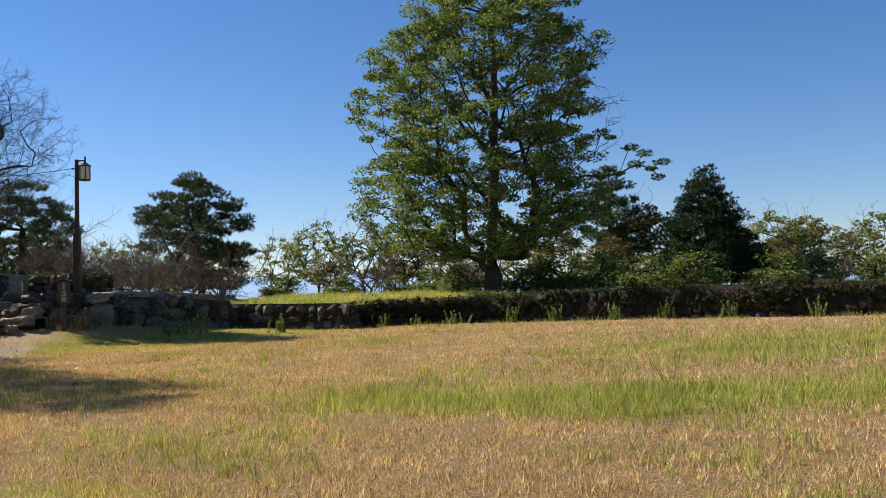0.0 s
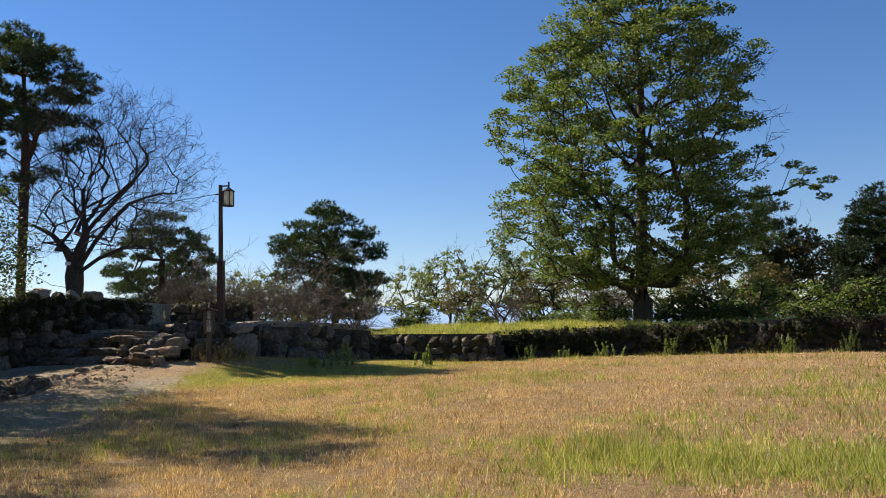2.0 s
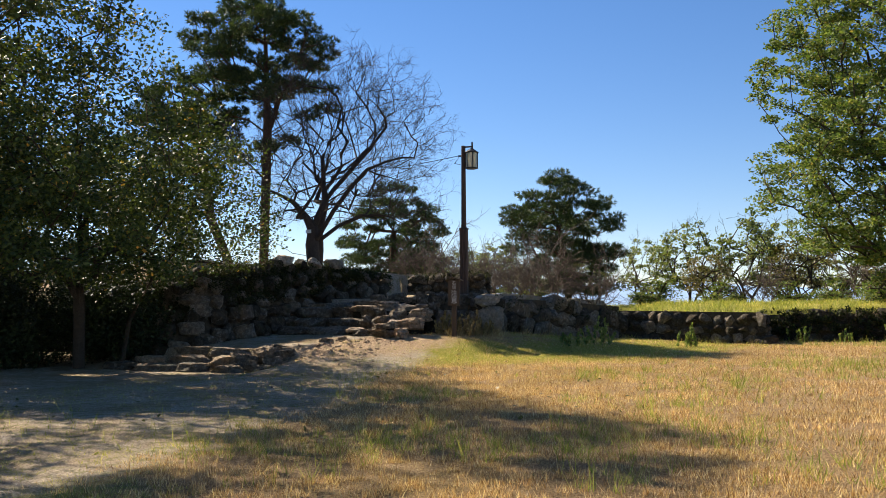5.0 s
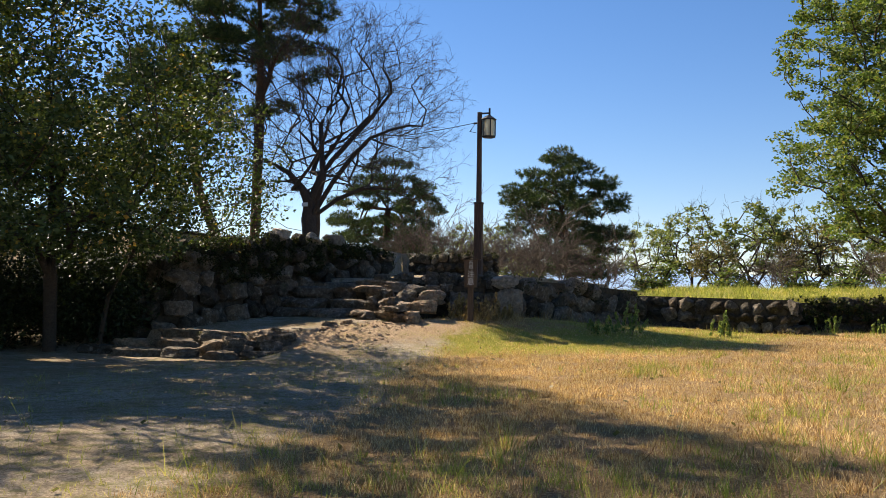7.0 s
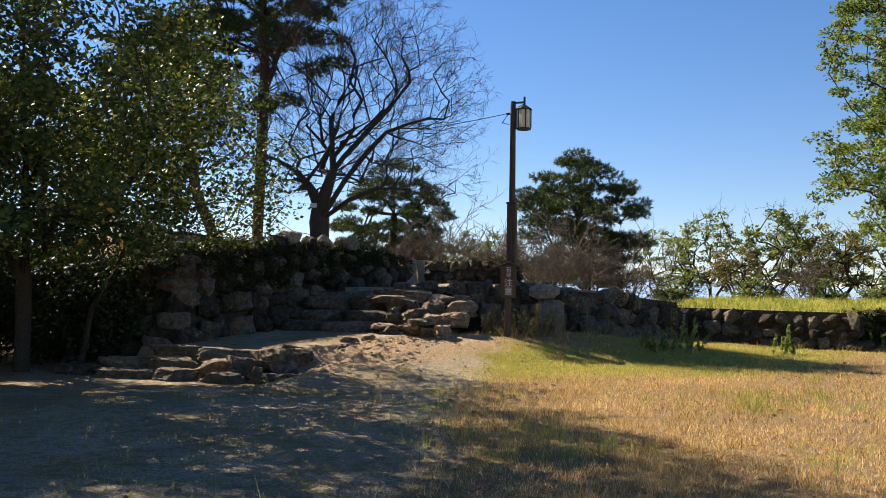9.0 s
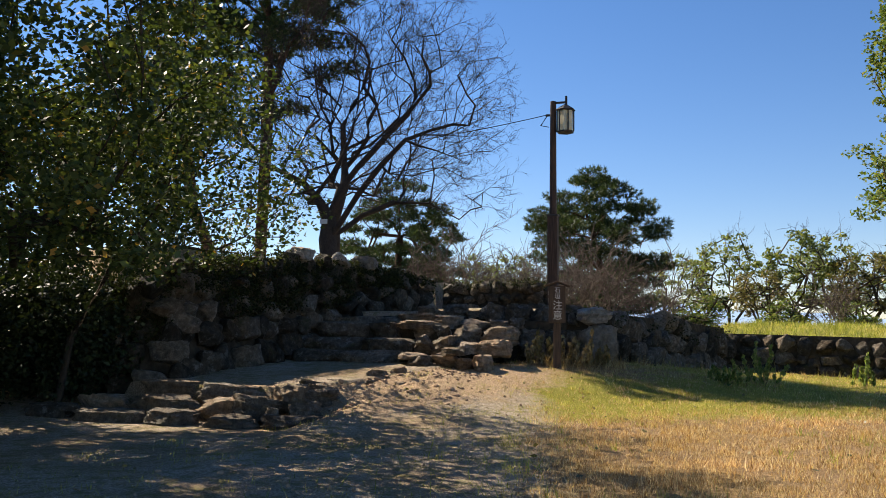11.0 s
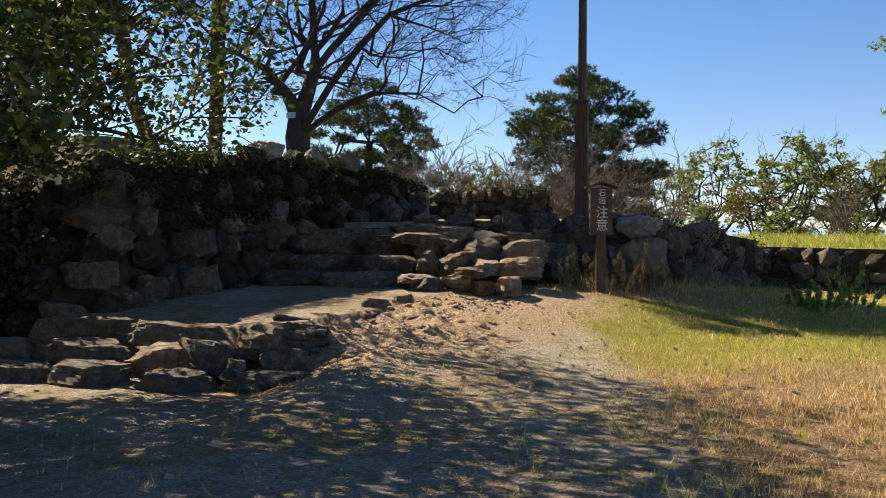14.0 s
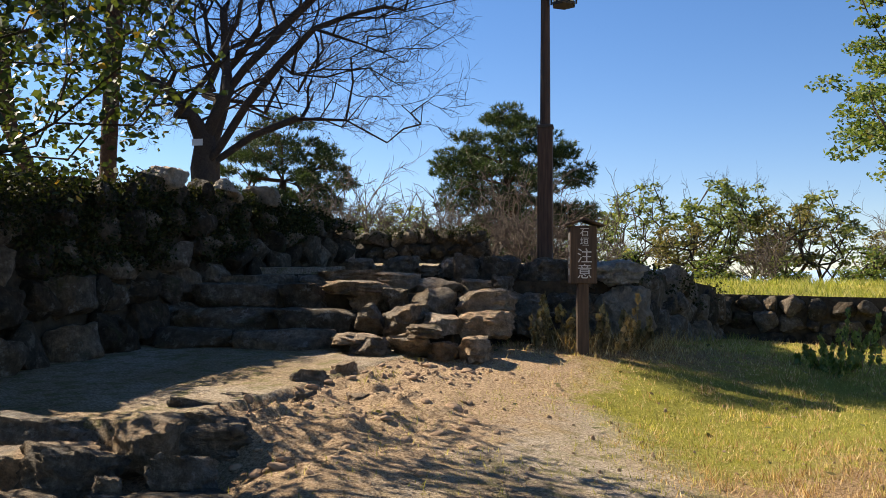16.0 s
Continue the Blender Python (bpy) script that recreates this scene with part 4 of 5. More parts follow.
oak((-20.6, 23.5, 0.25), [(2.2, 2.8), (3, 3.6), (5, 3.7), (6.5, 3.1), (8.3, 1.8), (9.6, 0.7)], 380, (1.7, -2.3), [(0, 0, -0.3), (0.05, -0.1, 1.6), (0.4, -0.5, 3.4), (0.9, -1.2, 5.4), (1.4, -1.7, 8)], 41, "leafy evergreen broadleaf tree with yellowing leaves by the wall", 180, 0.11, 0.15, 5.4)
oak((-21.4, 18.9, 0.2), [(4.0, 1.8), (6, 3.2), (8.5, 3.2), (10.8, 2.8), (12.6, 1.1)], 240, (1.0, 1.0), [(0, 0, -0.3), (0.2, 0.1, 2), (0.5, 0.3, 4), (0.9, 0.6, 6.5), (1.3, 0.9, 10.5)], 42, "dense tall evergreen broadleaf tree shading the path", 120, 0.13, 0.15, 5.0, 9.3)
# two unseen trees, placed beyond the view to darken the path and bushes
oak((-26.8, 21.4, 0.3), [(0.8, 2.6), (2.5, 3.4), (5, 3.5), (8, 3.3), (10, 2.4), (11.6, 0.9)], 230, (0, 0), [(0, 0, -0.3), (0.1, 0, 2), (0, 0, 4), (0.1, 0, 6)], 45, "dense evergreen tree in the dark grove", 140, 0.19)
oak((-25.6, 23.9, 0.4), [(2.0, 1.6), (4, 2.4), (7, 2.3), (8.6, 1.4), (9.4, 0.6)], 110, (0, 0), [(0, 0, -0.3), (0.1, 0, 2), (0, 0.1, 4), (0.1, 0, 6.5)], 48, "dense evergreen tree in the dark grove", 150, 0.15)
oak((-20.8, 13.8, 0.2), [(6.2, 1.4), (8, 2.9), (10, 2.7), (11.4, 0.9)], 130, (0.9, 0), [(0, 0, -0.3), (0.1, 0, 2), (0.2, 0, 4), (0.2, 0.1, 6.5), (0.2, 0, 9)], 44, "evergreen broadleaf tree at the dirt path's edge", 110)
oak((-19.9, 24.2, 0.2), [(2.6, 1.1), (3.2, 1.9), (4.6, 2.0), (6.0, 1.0)], 85, (2.0, 1.1), [(0, 0, -0.3), (0.2, 0.1, 1.2), (0.8, 0.3, 2.4), (1.8, 0.7, 3.6)], 46, "low leafy tree leaning over the corner of the wall", 85, 0.1, 0.06)
# unseen tree, added only to keep sky light off the path
oak((-19.5, 8.6, 0.1), [(2.5, 2.0), (4, 3.4), (7, 3.6), (9.5, 2.6), (11, 0.8)], 170, (0, 0), [(0, 0, -0.3), (0.1, 0, 2), (0.2, 0.1, 4), (0.1, 0.1, 6.5), (0.2, 0, 9)], 47, "evergreen broadleaf tree at the dirt path's edge", 120)
oak((-28.0, 31.5, 3.1), [(0.8, 2.2), (2.0, 3.4), (3.6, 3.4), (5.0, 1.6)], 130, (0.0, 0), [(0, 0, -0.3), (0.1, 0, 1.2), (0.1, 0, 3), (0, 0, 4.2)], 43, "leafy broadleaf tree on the upper ground", 140, 0.15, 0.15)


# ---- shrubs and far trees ----
def shrub_tree(place, label, seed, prof, count, mat, per, size, stems=4, group="trees along the terrace edge", bark=FAR_TWIG, gap=0.5):
    rng = np.random.default_rng(seed)
    c = in_envelope(rng, count, prof, (0, 0), 0.35, (1, 1), gap)
    tree = thing("small_tree", label, "tree", place, group)
    runs = []
    for s in range(stems):
        a = rng.uniform(0, 2 * np.pi)
        mine = c[s::stems]
        foot = np.array([0.3 * math.cos(a), 0.3 * math.sin(a), -0.2])
        trunk = [tuple(foot), tuple(foot * 1.6 + [0, 0, 1.0]), tuple(foot * 3.5 + [0, 0, 2.2])]
        runs += skeleton_of(rng, trunk, mine, 0.1, 0.012, 0.1, 0.6, 0.8)
    runs += twigs(rng, c[::2], np.array([0, 0, 1.0]), 0.9, 0.016, 3, 2, 0.1)
    v, f = tubes(runs, 3)
    child("trunk", mesh_of("trunk", v, f, bark, True), tree)
    v, f = leaf_quads(rng, c, rng.uniform(0.35, 0.75, (len(c), 1)) * np.array([1, 1, 0.55]), size, per)
    child("crown", mesh_of("crown", v, f, mat), tree)
    return tree


def bare_bush(place, label, seed, stems, length, levels=4, mat=TWIG, radius=0.03, group="bare bushes"):
    rng = np.random.default_rng(seed)
    bush = thing("bare_bush", label, "bush", place, group)
    starts = np.stack([rng.normal(0, 0.35, stems), rng.normal(0, 0.3, stems), np.full(stems, -0.1)], 1)
    v, f = tubes(twigs(rng, starts, np.array([0, 0, -1.0]), length, radius, levels, 4, 0.05, 0.5), 3)
    tagged(child("tangle", mesh_of("tangle", v, f, mat, True), bush), kind="stuff")
    return bush


def build_far_trees():
    tall = [(1.6, 1.8), (2.8, 2.7), (4.4, 2.6), (5.8, 1.6), (6.5, 0.6)]
    kinds = [shrub_tree((-6.4, 74, ground_at(-6.4, 74)), "small half-bare tree with pale green leaves", 51, tall, 60, SHRUB, 62, 0.24),
             shrub_tree((-10.6, 76, ground_at(-10.6, 76)), "small half-bare tree with olive leaves", 52, tall, 54, SHRUB, 55, 0.24),
             shrub_tree((-2.6, 72, ground_at(-2.6, 72)), "small tree with thin russet leaves", 53, [(1.2, 1.6), (2.4, 2.2), (3.8, 2.0), (4.8, 0.6)], 50, RUSSET, 50, 0.22),
             shrub_tree((14.0, 63, ground_at(14, 63)), "round broadleaf tree with brownish green leaves", 54, [(0.8, 2.0), (2, 2.9), (4, 2.7), (5.4, 1.6), (6.0, 0.5)], 110, RUSSET, 60, 0.24),
             shrub_tree((24.5, 66, ground_at(24, 66)), "round broadleaf tree with green leaves", 55, [(0.8, 2.2), (2, 3.0), (3.8, 2.8), (5.0, 1.4), (5.4, 0.5)], 100, SHRUB, 46, 0.26)]
    rng = random.Random(9)
    for k, x, y, s in [(1, -14.2, 78, 0.85), (0, -19.5, 79, 0.75), (2, -8.6, 69, 0.75), (1, -3.9, 78, 1.0), (0, 0.2, 76, 0.9), (2, 2.4, 70, 0.7), (2, -23, 77, 0.8), (1, -29, 78, 0.85), (0, -34, 80, 0.9), (1, 6, 76, 0.9),
                       (4, 31.5, 66, 0.95), (4, 20.4, 68, 1.0), (3, 28, 70, 0.9), (0, 35, 62, 0.9), (4, 39, 64, 1.0), (3, 9.0, 70, 0.8), (0, -25.5, 74, 0.8), (4, -22, 70, 0.5), (4, -33, 72, 0.7), (3, 22.5, 61, 0.55), (3, 11.2, 60, 0.6), (4, 44, 58, 1.0)]:
        t = copy_thing(kinds[k], pose(x, y, ground_at(x, y), 0, 0, rng.uniform(0, 360)))
        t.scale = (s * rng.uniform(0.95, 1.15),) * 2 + (s,)
    low = [shrub_tree((-1.0, 62, ground_at(-1, 62)), "low rounded green bush on the terrace", 61, [(0.1, 0.9), (0.6, 1.2), (1.2, 0.9), (1.6, 0.3)], 26, ZELKOVA, 90, 0.16, 3, "low bushes", FAR_TWIG, 0.3)]
    for x, y, s in [(1.0, 51.6, 0.9), (4.6, 52.5, 1.0), (6.5, 53, 1.2), (9, 54, 1.3), (-7.5, 66, 0.9), (-12, 66, 1.0), (12.5, 56, 1.2), (15, 54, 1.2), (20, 54, 1.1), (23, 56, 1.2), (27, 55, 1.1), (30, 53, 1.2), (-3.6, 68, 0.9), (34, 50, 1.2)]:
        t = copy_thing(low[0], pose(x, y, ground_at(x, y), 0, 0, rng.uniform(0, 360)))
        t.scale = (s * 1.2, s * 1.2, s)
    b = bare_bush((-14.6, 49.5, ground_at(-14.6, 49.5)), "tangled bare brown bush behind the wall", 71, 8, 2.2)
    c = bare_bush((-16.6, 47.5, ground_at(-16.6, 47.5)), "tall bare twiggy bush", 72, 7, 1.9)
    for k, x, y, s in [(0, -12.9, 51.5, 0.9), (1, -18.2, 50, 1.0), (0, -17.2, 53, 1.0), (1, -14.8, 46.5, 0.8), (1, -20, 52, 0.9), (0, -22.2, 54, 1.0), (1, -24.5, 56, 1.0), (1, 0.3, 60, 1.1), (0, 27, 62, 1.0), (1, -4.5, 66, 1.1), (0, 2.2, 66, 1.0)]:
        t = copy_thing((b, c)[k], pose(x, y, ground_at(x, y), 0, 0, rng.uniform(0, 360)))
        t.scale = (s, s, s)


build_far_trees()


# ---- lamp post ----
def lamp_post():
    lamp = thing("lamp_post", "tall brown wooden lamp post with an iron lantern", "street lamp", (-13.35, 32.8, 2.05))
    bm = bmesh.new()
    add_box(bm, (0, 0, 1.1), (0.24, 0.2, 2.4), bevel=0.02)
    part("base_post", bm, WOOD, lamp, "thicker squared wooden foot of the post")
    bm = bmesh.new()
    bmesh.ops.create_cone(bm, cap_ends=True, segments=14, radius1=0.085, radius2=0.07, depth=2.75, matrix=pose(0, 0, 3.67))
    part("pole", bm, WOOD, lamp, smooth=False)
    bm = bmesh.new()
    add_box(bm, (0.02, -0.05, 0.06), (0.5, 0.42, 0.1), bevel=0.012)
    part("base_plate", bm, WOOD, lamp, "flat brown plate under the post")
    bm = bmesh.new()
    add_box(bm, (0, 0, 2.3), (0.27, 0.23, 0.05), bevel=0.01)
    part("collar", bm, IRON, lamp)
    bm = bmesh.new()
    add_box(bm, (0.15, -0.03, 5.0), (0.36, 0.04, 0.05), bevel=0.008)
    add_box(bm, (0.32, -0.03, 5.04), (0.05, 0.05, 0.22), bevel=0.008)
    part("arm", bm, IRON, lamp)
    cx, cy = 0.3, -0.03
    lantern_bm = bmesh.new()
    bmesh.ops.create_cone(lantern_bm, cap_ends=True, segments=6, radius1=0.25, radius2=0.03, depth=0.14, matrix=pose(cx, cy, 4.88))
    bmesh.ops.create_cone(lantern_bm, cap_ends=True, segments=6, radius1=0.2, radius2=0.21, depth=0.04, matrix=pose(cx, cy, 4.28))
    bmesh.ops.create_cone(lantern_bm, cap_ends=True, segments=6, radius1=0.22, radius2=0.22, depth=0.04, matrix=pose(cx, cy, 4.8))
    for k in range(6):
        a = k * math.pi / 3
        add_box(lantern_bm, (cx + 0.2 * math.cos(a), cy + 0.2 * math.sin(a), 4.54), (0.028, 0.028, 0.5))
    lantern = part("lantern", lantern_bm, IRON, lamp, "dark iron six-sided lantern frame")
    bm = bmesh.new()
    bmesh.ops.create_cone(bm, cap_ends=False, segments=6, radius1=0.19, radius2=0.19, depth=0.48, matrix=pose(cx, cy, 4.54))
    part("pane", bm, SHADE_GLASS, lantern, "cream frosted panes")
    bm = bmesh.new()
    bmesh.ops.create_cone(bm, cap_ends=True, segments=8, radius1=0.03, radius2=0.03, depth=0.1, matrix=pose(-0.13, 0, 4.72, 0, 90, 0))
    part("insulator", bm, IRON, lamp)
    cable = thing("overhead_cable", "thin black cable from the lamp post into the trees", "cable")
    a, b = np.array([-13.5, 32.8, 6.78]), np.array([-27.0, 40.0, 8.2])
    u = np.linspace(0, 1, 24)[:, None]
    pts = a + (b - a) * u - np.array([[0, 0, 1.0]]) * (u * (1 - u)) * 1.6
    v, f = tubes([(pts, np.full(24, 0.011)), ([a + [0.02, 0, 0], a + [-0.15, 0, -0.25], a + [0.05, 0, -0.3]], [0.015, 0.02, 0.01])], 5)
    child("wire", mesh_of("wire", v, f, CABLE, True), cable)


lamp_post()


# ---- notice ----
def text_mesh(words, size, mat):
    cu = bpy.data.curves.new("writing", "FONT")
    cu.body, cu.size, cu.align_x, cu.extrude = words, size, "CENTER", 0.002
    ob = new("writing", cu)
    bpy.context.view_layer.update()
    me = bpy.data.meshes.new_from_object(ob.evaluated_get(bpy.context.evaluated_depsgraph_get()))
    bpy.data.objects.remove(ob)
    me.materials.clear()
    me.materials.append(mat)
    return me


def notice():
    x, y = -12.66, 30.0
    z = ground_at(x, y)
    sign = thing("notice_sign", "dark wooden notice post with a roofed board and white writing", "sign", (x, y, z - 0.05), turn=12)
    bm = bmesh.new()
    add_box(bm, (0, 0, 0.5), (0.15, 0.13, 1.1), bevel=0.012)
    part("post", bm, SIGN_WOOD, sign)
    bm = bmesh.new()
    add_box(bm, (0, 0, 1.32), (0.34, 0.2, 0.74), bevel=0.01)
    board = part("board", bm, SIGN_WOOD, sign)
    bm = bmesh.new()
    for side in (-1, 1):
        add_box(bm, (side * 0.115, 0, 1.735), (0.29, 0.34, 0.028), Matrix.Rotation(radians(side * 19), 3, "Y"), 0.006)
    part("roof", bm, SIGN_WOOD, sign, "small gabled board roof")
    for words, size, at in (("石", 0.12, 1.565), ("垣", 0.12, 1.44), ("注", 0.2, 1.23), ("意", 0.2, 1.03)):
        ob = child("writing", text_mesh(words, size, WHITE), board, "white painted letters")
        ob.matrix_basis = pose(0.01, -0.102, at, 90, 0, 0)
    for k in range(4):
        bm = bmesh.new()
        add_box(bm, (-0.172, 0.0, 1.55 - 0.15 * k), (0.004, 0.07, 0.09))
        part("writing", bm, FADED, board, "faded writing")


notice()


# ---- grass, weeds and creepers ----
def blades(name, mat, label, pts, tall, wide, seed, bend=0.5):
    """One narrow bent blade at each point of the plan, as one mesh."""
    rng = np.random.default_rng(seed)
    n = len(pts)
    z = height(pts[:, 0], pts[:, 1])
    a = rng.uniform(0, 2 * np.pi, n)
    side = np.stack([np.cos(a), np.sin(a), np.zeros(n)], 1)
    tip = np.stack([rng.normal(0, bend, n), rng.normal(0, bend, n), np.ones(n)], 1) * tall[:, None]
    foot = np.stack([pts[:, 0], pts[:, 1], z - 0.01], 1)
    w = wide[:, None] / 2
    v = np.stack([foot - side * w, foot + side * w, foot + tip], 1).reshape(-1, 3)
    ob = tagged(new(name, mesh_of(name, v, np.arange(3 * n).reshape(-1, 3), mat)), label, "grass", kind="stuff")
    return ob


def field_points(rng, count):
    """Points of the field, thickest along the way walked and thinning away from it."""
    x, y = rng.uniform(-17, 24, count), rng.uniform(3.0, 44.5, count)
    d, _ = line_distance(x, y, [(-2, 3, 0), (-8, 12, 0), (-12, 19, 0), (-13, 26, 0)])
    keep = rng.uniform(0, 1, count) < 1 / (1 + (d / 7.0) ** 2)
    keep &= ~(inside(x, y, TERRACE) | inside(x, y, PLATFORM) | inside(x, y, UPPER_LEFT) | inside(x, y, LANDING))
    return np.stack([x[keep], y[keep]], 1), d[keep]


def build_grass():
    rng = np.random.default_rng(81)
    c, d = field_points(rng, 480000)
    n = rng.integers(4, 14, len(c))
    p, d = np.repeat(c, n, 0), np.repeat(d, n)
    p = p + rng.normal(0, 0.03, p.shape) * (1 + d / 12)[:, None]
    g, l, dirt, earth = covers(p[:, 0], p[:, 1])
    roll = np.repeat(rng.uniform(0, 1, len(c)), n)
    high_tuft = np.repeat(rng.uniform(0.45, 1.3, len(c)), n)
    tuft = value_noise(p[:, 0] * 3, p[:, 1] * 3, 15)
    grown = (rng.uniform(0, 1, len(p)) > np.maximum(dirt * 0.93, earth * 0.97)) & (p[:, 0] > -16)
    is_lawn = grown & (roll < l * 0.82)
    is_green = grown & ~is_lawn & (roll < g * 0.85)
    bare = value_noise(p[:, 0] * 5, p[:, 1] * 5, 18) * 0.6 + value_noise(p[:, 0] * 1.2, p[:, 1] * 1.2, 19) * 0.4 < 0.4
    is_dry = grown & ~is_lawn & ~is_green & ~(bare & (rng.uniform(0, 1, len(p)) < 0.8)) & (dirt < 0.75)
    is_lawn |= grown & (dirt >= 0.75) & (tuft > 0.45)
    far = 1 + d / 9.0
    for name, mat, label, pick, low, high in (("dry_grass", DRY_GRASS, "short dry straw-coloured field grass", is_dry, 0.025, 0.095), ("green_grass", GREEN_GRASS, "longer green grass in patches of the field", is_green, 0.1, 0.27),
                                              ("turf", LAWN_GRASS, "short yellow-green turf by the wall", is_lawn, 0.02, 0.07)):
        q = p[pick]
        r2 = np.random.default_rng(82)
        tall = (low + (high - low) * r2.uniform(0, 1, len(q)) ** 1.6) * (0.5 + 0.9 * tuft[pick]) * high_tuft[pick]
        blades(name, mat, label, q, tall, 0.0062 * far[pick] * r2.uniform(0.7, 1.4, len(q)), 83, 0.4)
    # turf on the terraces
    x, y = rng.uniform(-20, 30, 120000), rng.uniform(32, 70, 120000)
    ok = inside(x, y, TERRACE)
    q = np.stack([x[ok], y[ok]], 1)
    rank = value_noise(q[:, 0] * 0.8, q[:, 1] * 0.8, 20)
    blades("terrace_grass", LAWN_GRASS, "yellow-green grass on the terrace", q[rank < 0.5], rng.uniform(0.04, 0.16, (rank < 0.5).sum()), np.full((rank < 0.5).sum(), 0.03), 84)
    blades("terrace_grass", GREEN_GRASS, "longer green grass in tufts on the terrace", q[rank >= 0.5], rng.uniform(0.06, 0.32, (rank >= 0.5).sum()) * rank[rank >= 0.5] * 1.4, np.full((rank >= 0.5).sum(), 0.03), 88)
    # tall grass on the rims of the walls
    pts = []
    for line in (FIELD_WALL[:3], LONG_WALL):
        for (ax, ay, *_), (bx, by, *_) in zip(line, line[1:]):
            n = int(60 * math.hypot(bx - ax, by - ay))
            u = rng.uniform(0, 1, n)
            pts.append(np.stack([ax + u * (bx - ax) + rng.normal(0, 0.12, n), ay + u * (by - ay) + 0.75 + np.abs(rng.normal(0, 0.25, n))], 1))
    q = np.concatenate(pts)
    q = q[inside(q[:, 0], q[:, 1], TERRACE)]
    blades("rim_grass", GREEN_GRASS, "uneven grass hanging on the wall tops", q, rng.uniform(0.08, 0.4, len(q)), np.full(len(q), 0.03), 85, 0.7)
    # rank grass along the wall feet
    pts = []
    for line, n in ((SIDE_WALL, 900), (FIELD_WALL[:3], 500), (LONG_WALL[:5], 3500), ([(-13.2, 30.3), (-12.4, 31.1), (-11.6, 31.4)], 900)):
        for (ax, ay, *_), (bx, by, *_) in zip(line, line[1:]):
            u = rng.uniform(0, 1, n // (len(line) - 1))
            dx, dy = bx - ax, by - ay
            run = math.hypot(dx, dy)
            off = np.abs(rng.normal(0, 0.28, len(u))) + 0.1
            pts.append(np.stack([ax + u * dx + dy / run * off, ay + u * dy - dx / run * off], 1))
    q = np.concatenate(pts)
    patchy = value_noise(q[:, 0] * 1.3, q[:, 1] * 1.3, 17)
    q, patchy = q[patchy > 0.4], patchy[patchy > 0.4]
    old = (q[:, 0] < -11) | (rng.uniform(0, 1, len(q)) < 0.3)
    blades("withered_grass", DRY_GRASS, "withered grass along the foot of the walls", q[old], rng.uniform(0.08, 0.32, old.sum()) * patchy[old] * 1.3, np.full(old.sum(), 0.011), 87, 0.4)
    q, patchy = q[~old], patchy[~old]
    blades("rank_grass", GREEN_GRASS, "rank grass along the foot of the walls", q, rng.uniform(0.08, 0.3, len(q)) * patchy * 1.3, np.full(len(q), 0.012), 86, 0.35)


build_grass()


def weed(place, tall, stems, seed, mat=WEED, label="tall leafy green weed by the wall"):
    rng = np.random.default_rng(seed)
    plant = thing("weed", label, "weed", place, "weeds along the walls")
    runs, at = [], []
    for _ in range(stems):
        base = np.array([*rng.normal(0, 0.2, 2), -0.03])
        lean = np.array([*rng.normal(0, 0.22, 2), 1.0])
        l = tall * rng.uniform(0.5, 1.1)
        pts = [base + lean * l * u + np.array([0.05 * math.sin(3 * u), 0, 0]) for u in np.linspace(0, 1, 5)]
        runs.append((pts, np.linspace(0.008, 0.003, 5)))
        at += [pts[0] + (pts[-1] - pts[0]) * u for u in rng.uniform(0.15, 1.0, 14)]
    v, f = tubes(runs, 4)
    tagged(child("stem", mesh_of("stem", v, f, STRAW, True), plant), kind="stuff")
    at = np.array(at)
    v, f = leaf_quads(rng, at, np.full((len(at), 3), 0.035), 0.1, 4, 3.0, 0.6)
    tagged(child("foliage", mesh_of("foliage", v, f, mat), plant), kind="stuff")
    return plant


for k, (x, y, tall, stems) in enumerate([(-8.8, 32.3, 0.85, 11), (-6.4, 35.3, 0.75, 9), (-9.5, 31.2, 0.4, 10), (-12.3, 30.5, 0.75, 10), (-12.9, 30.2, 0.6, 8), (-13.0, 30.6, 0.9, 7), (-12.0, 30.9, 0.5, 9),
                                         (-3, 43.9, 0.8, 9), (0.5, 43.6, 0.7, 9), (3.2, 42.8, 0.9, 8), (5.0, 42.0, 0.8, 10), (7.6, 40.6, 0.9, 9), (9.7, 39.5, 0.9, 10), (12, 38.2, 0.8, 9), (15, 36.4, 0.9, 10), (-1.4, 43.8, 0.6, 8), (18, 34.8, 0.9, 9)]):
    dry = k in (3, 4, 5, 6)
    weed((x, y, ground_at(x, y)), tall, stems, 100 + k, STRAW if dry else WEED, "dry seeding weed beside the notice" if dry else "tall leafy green weed by the wall")


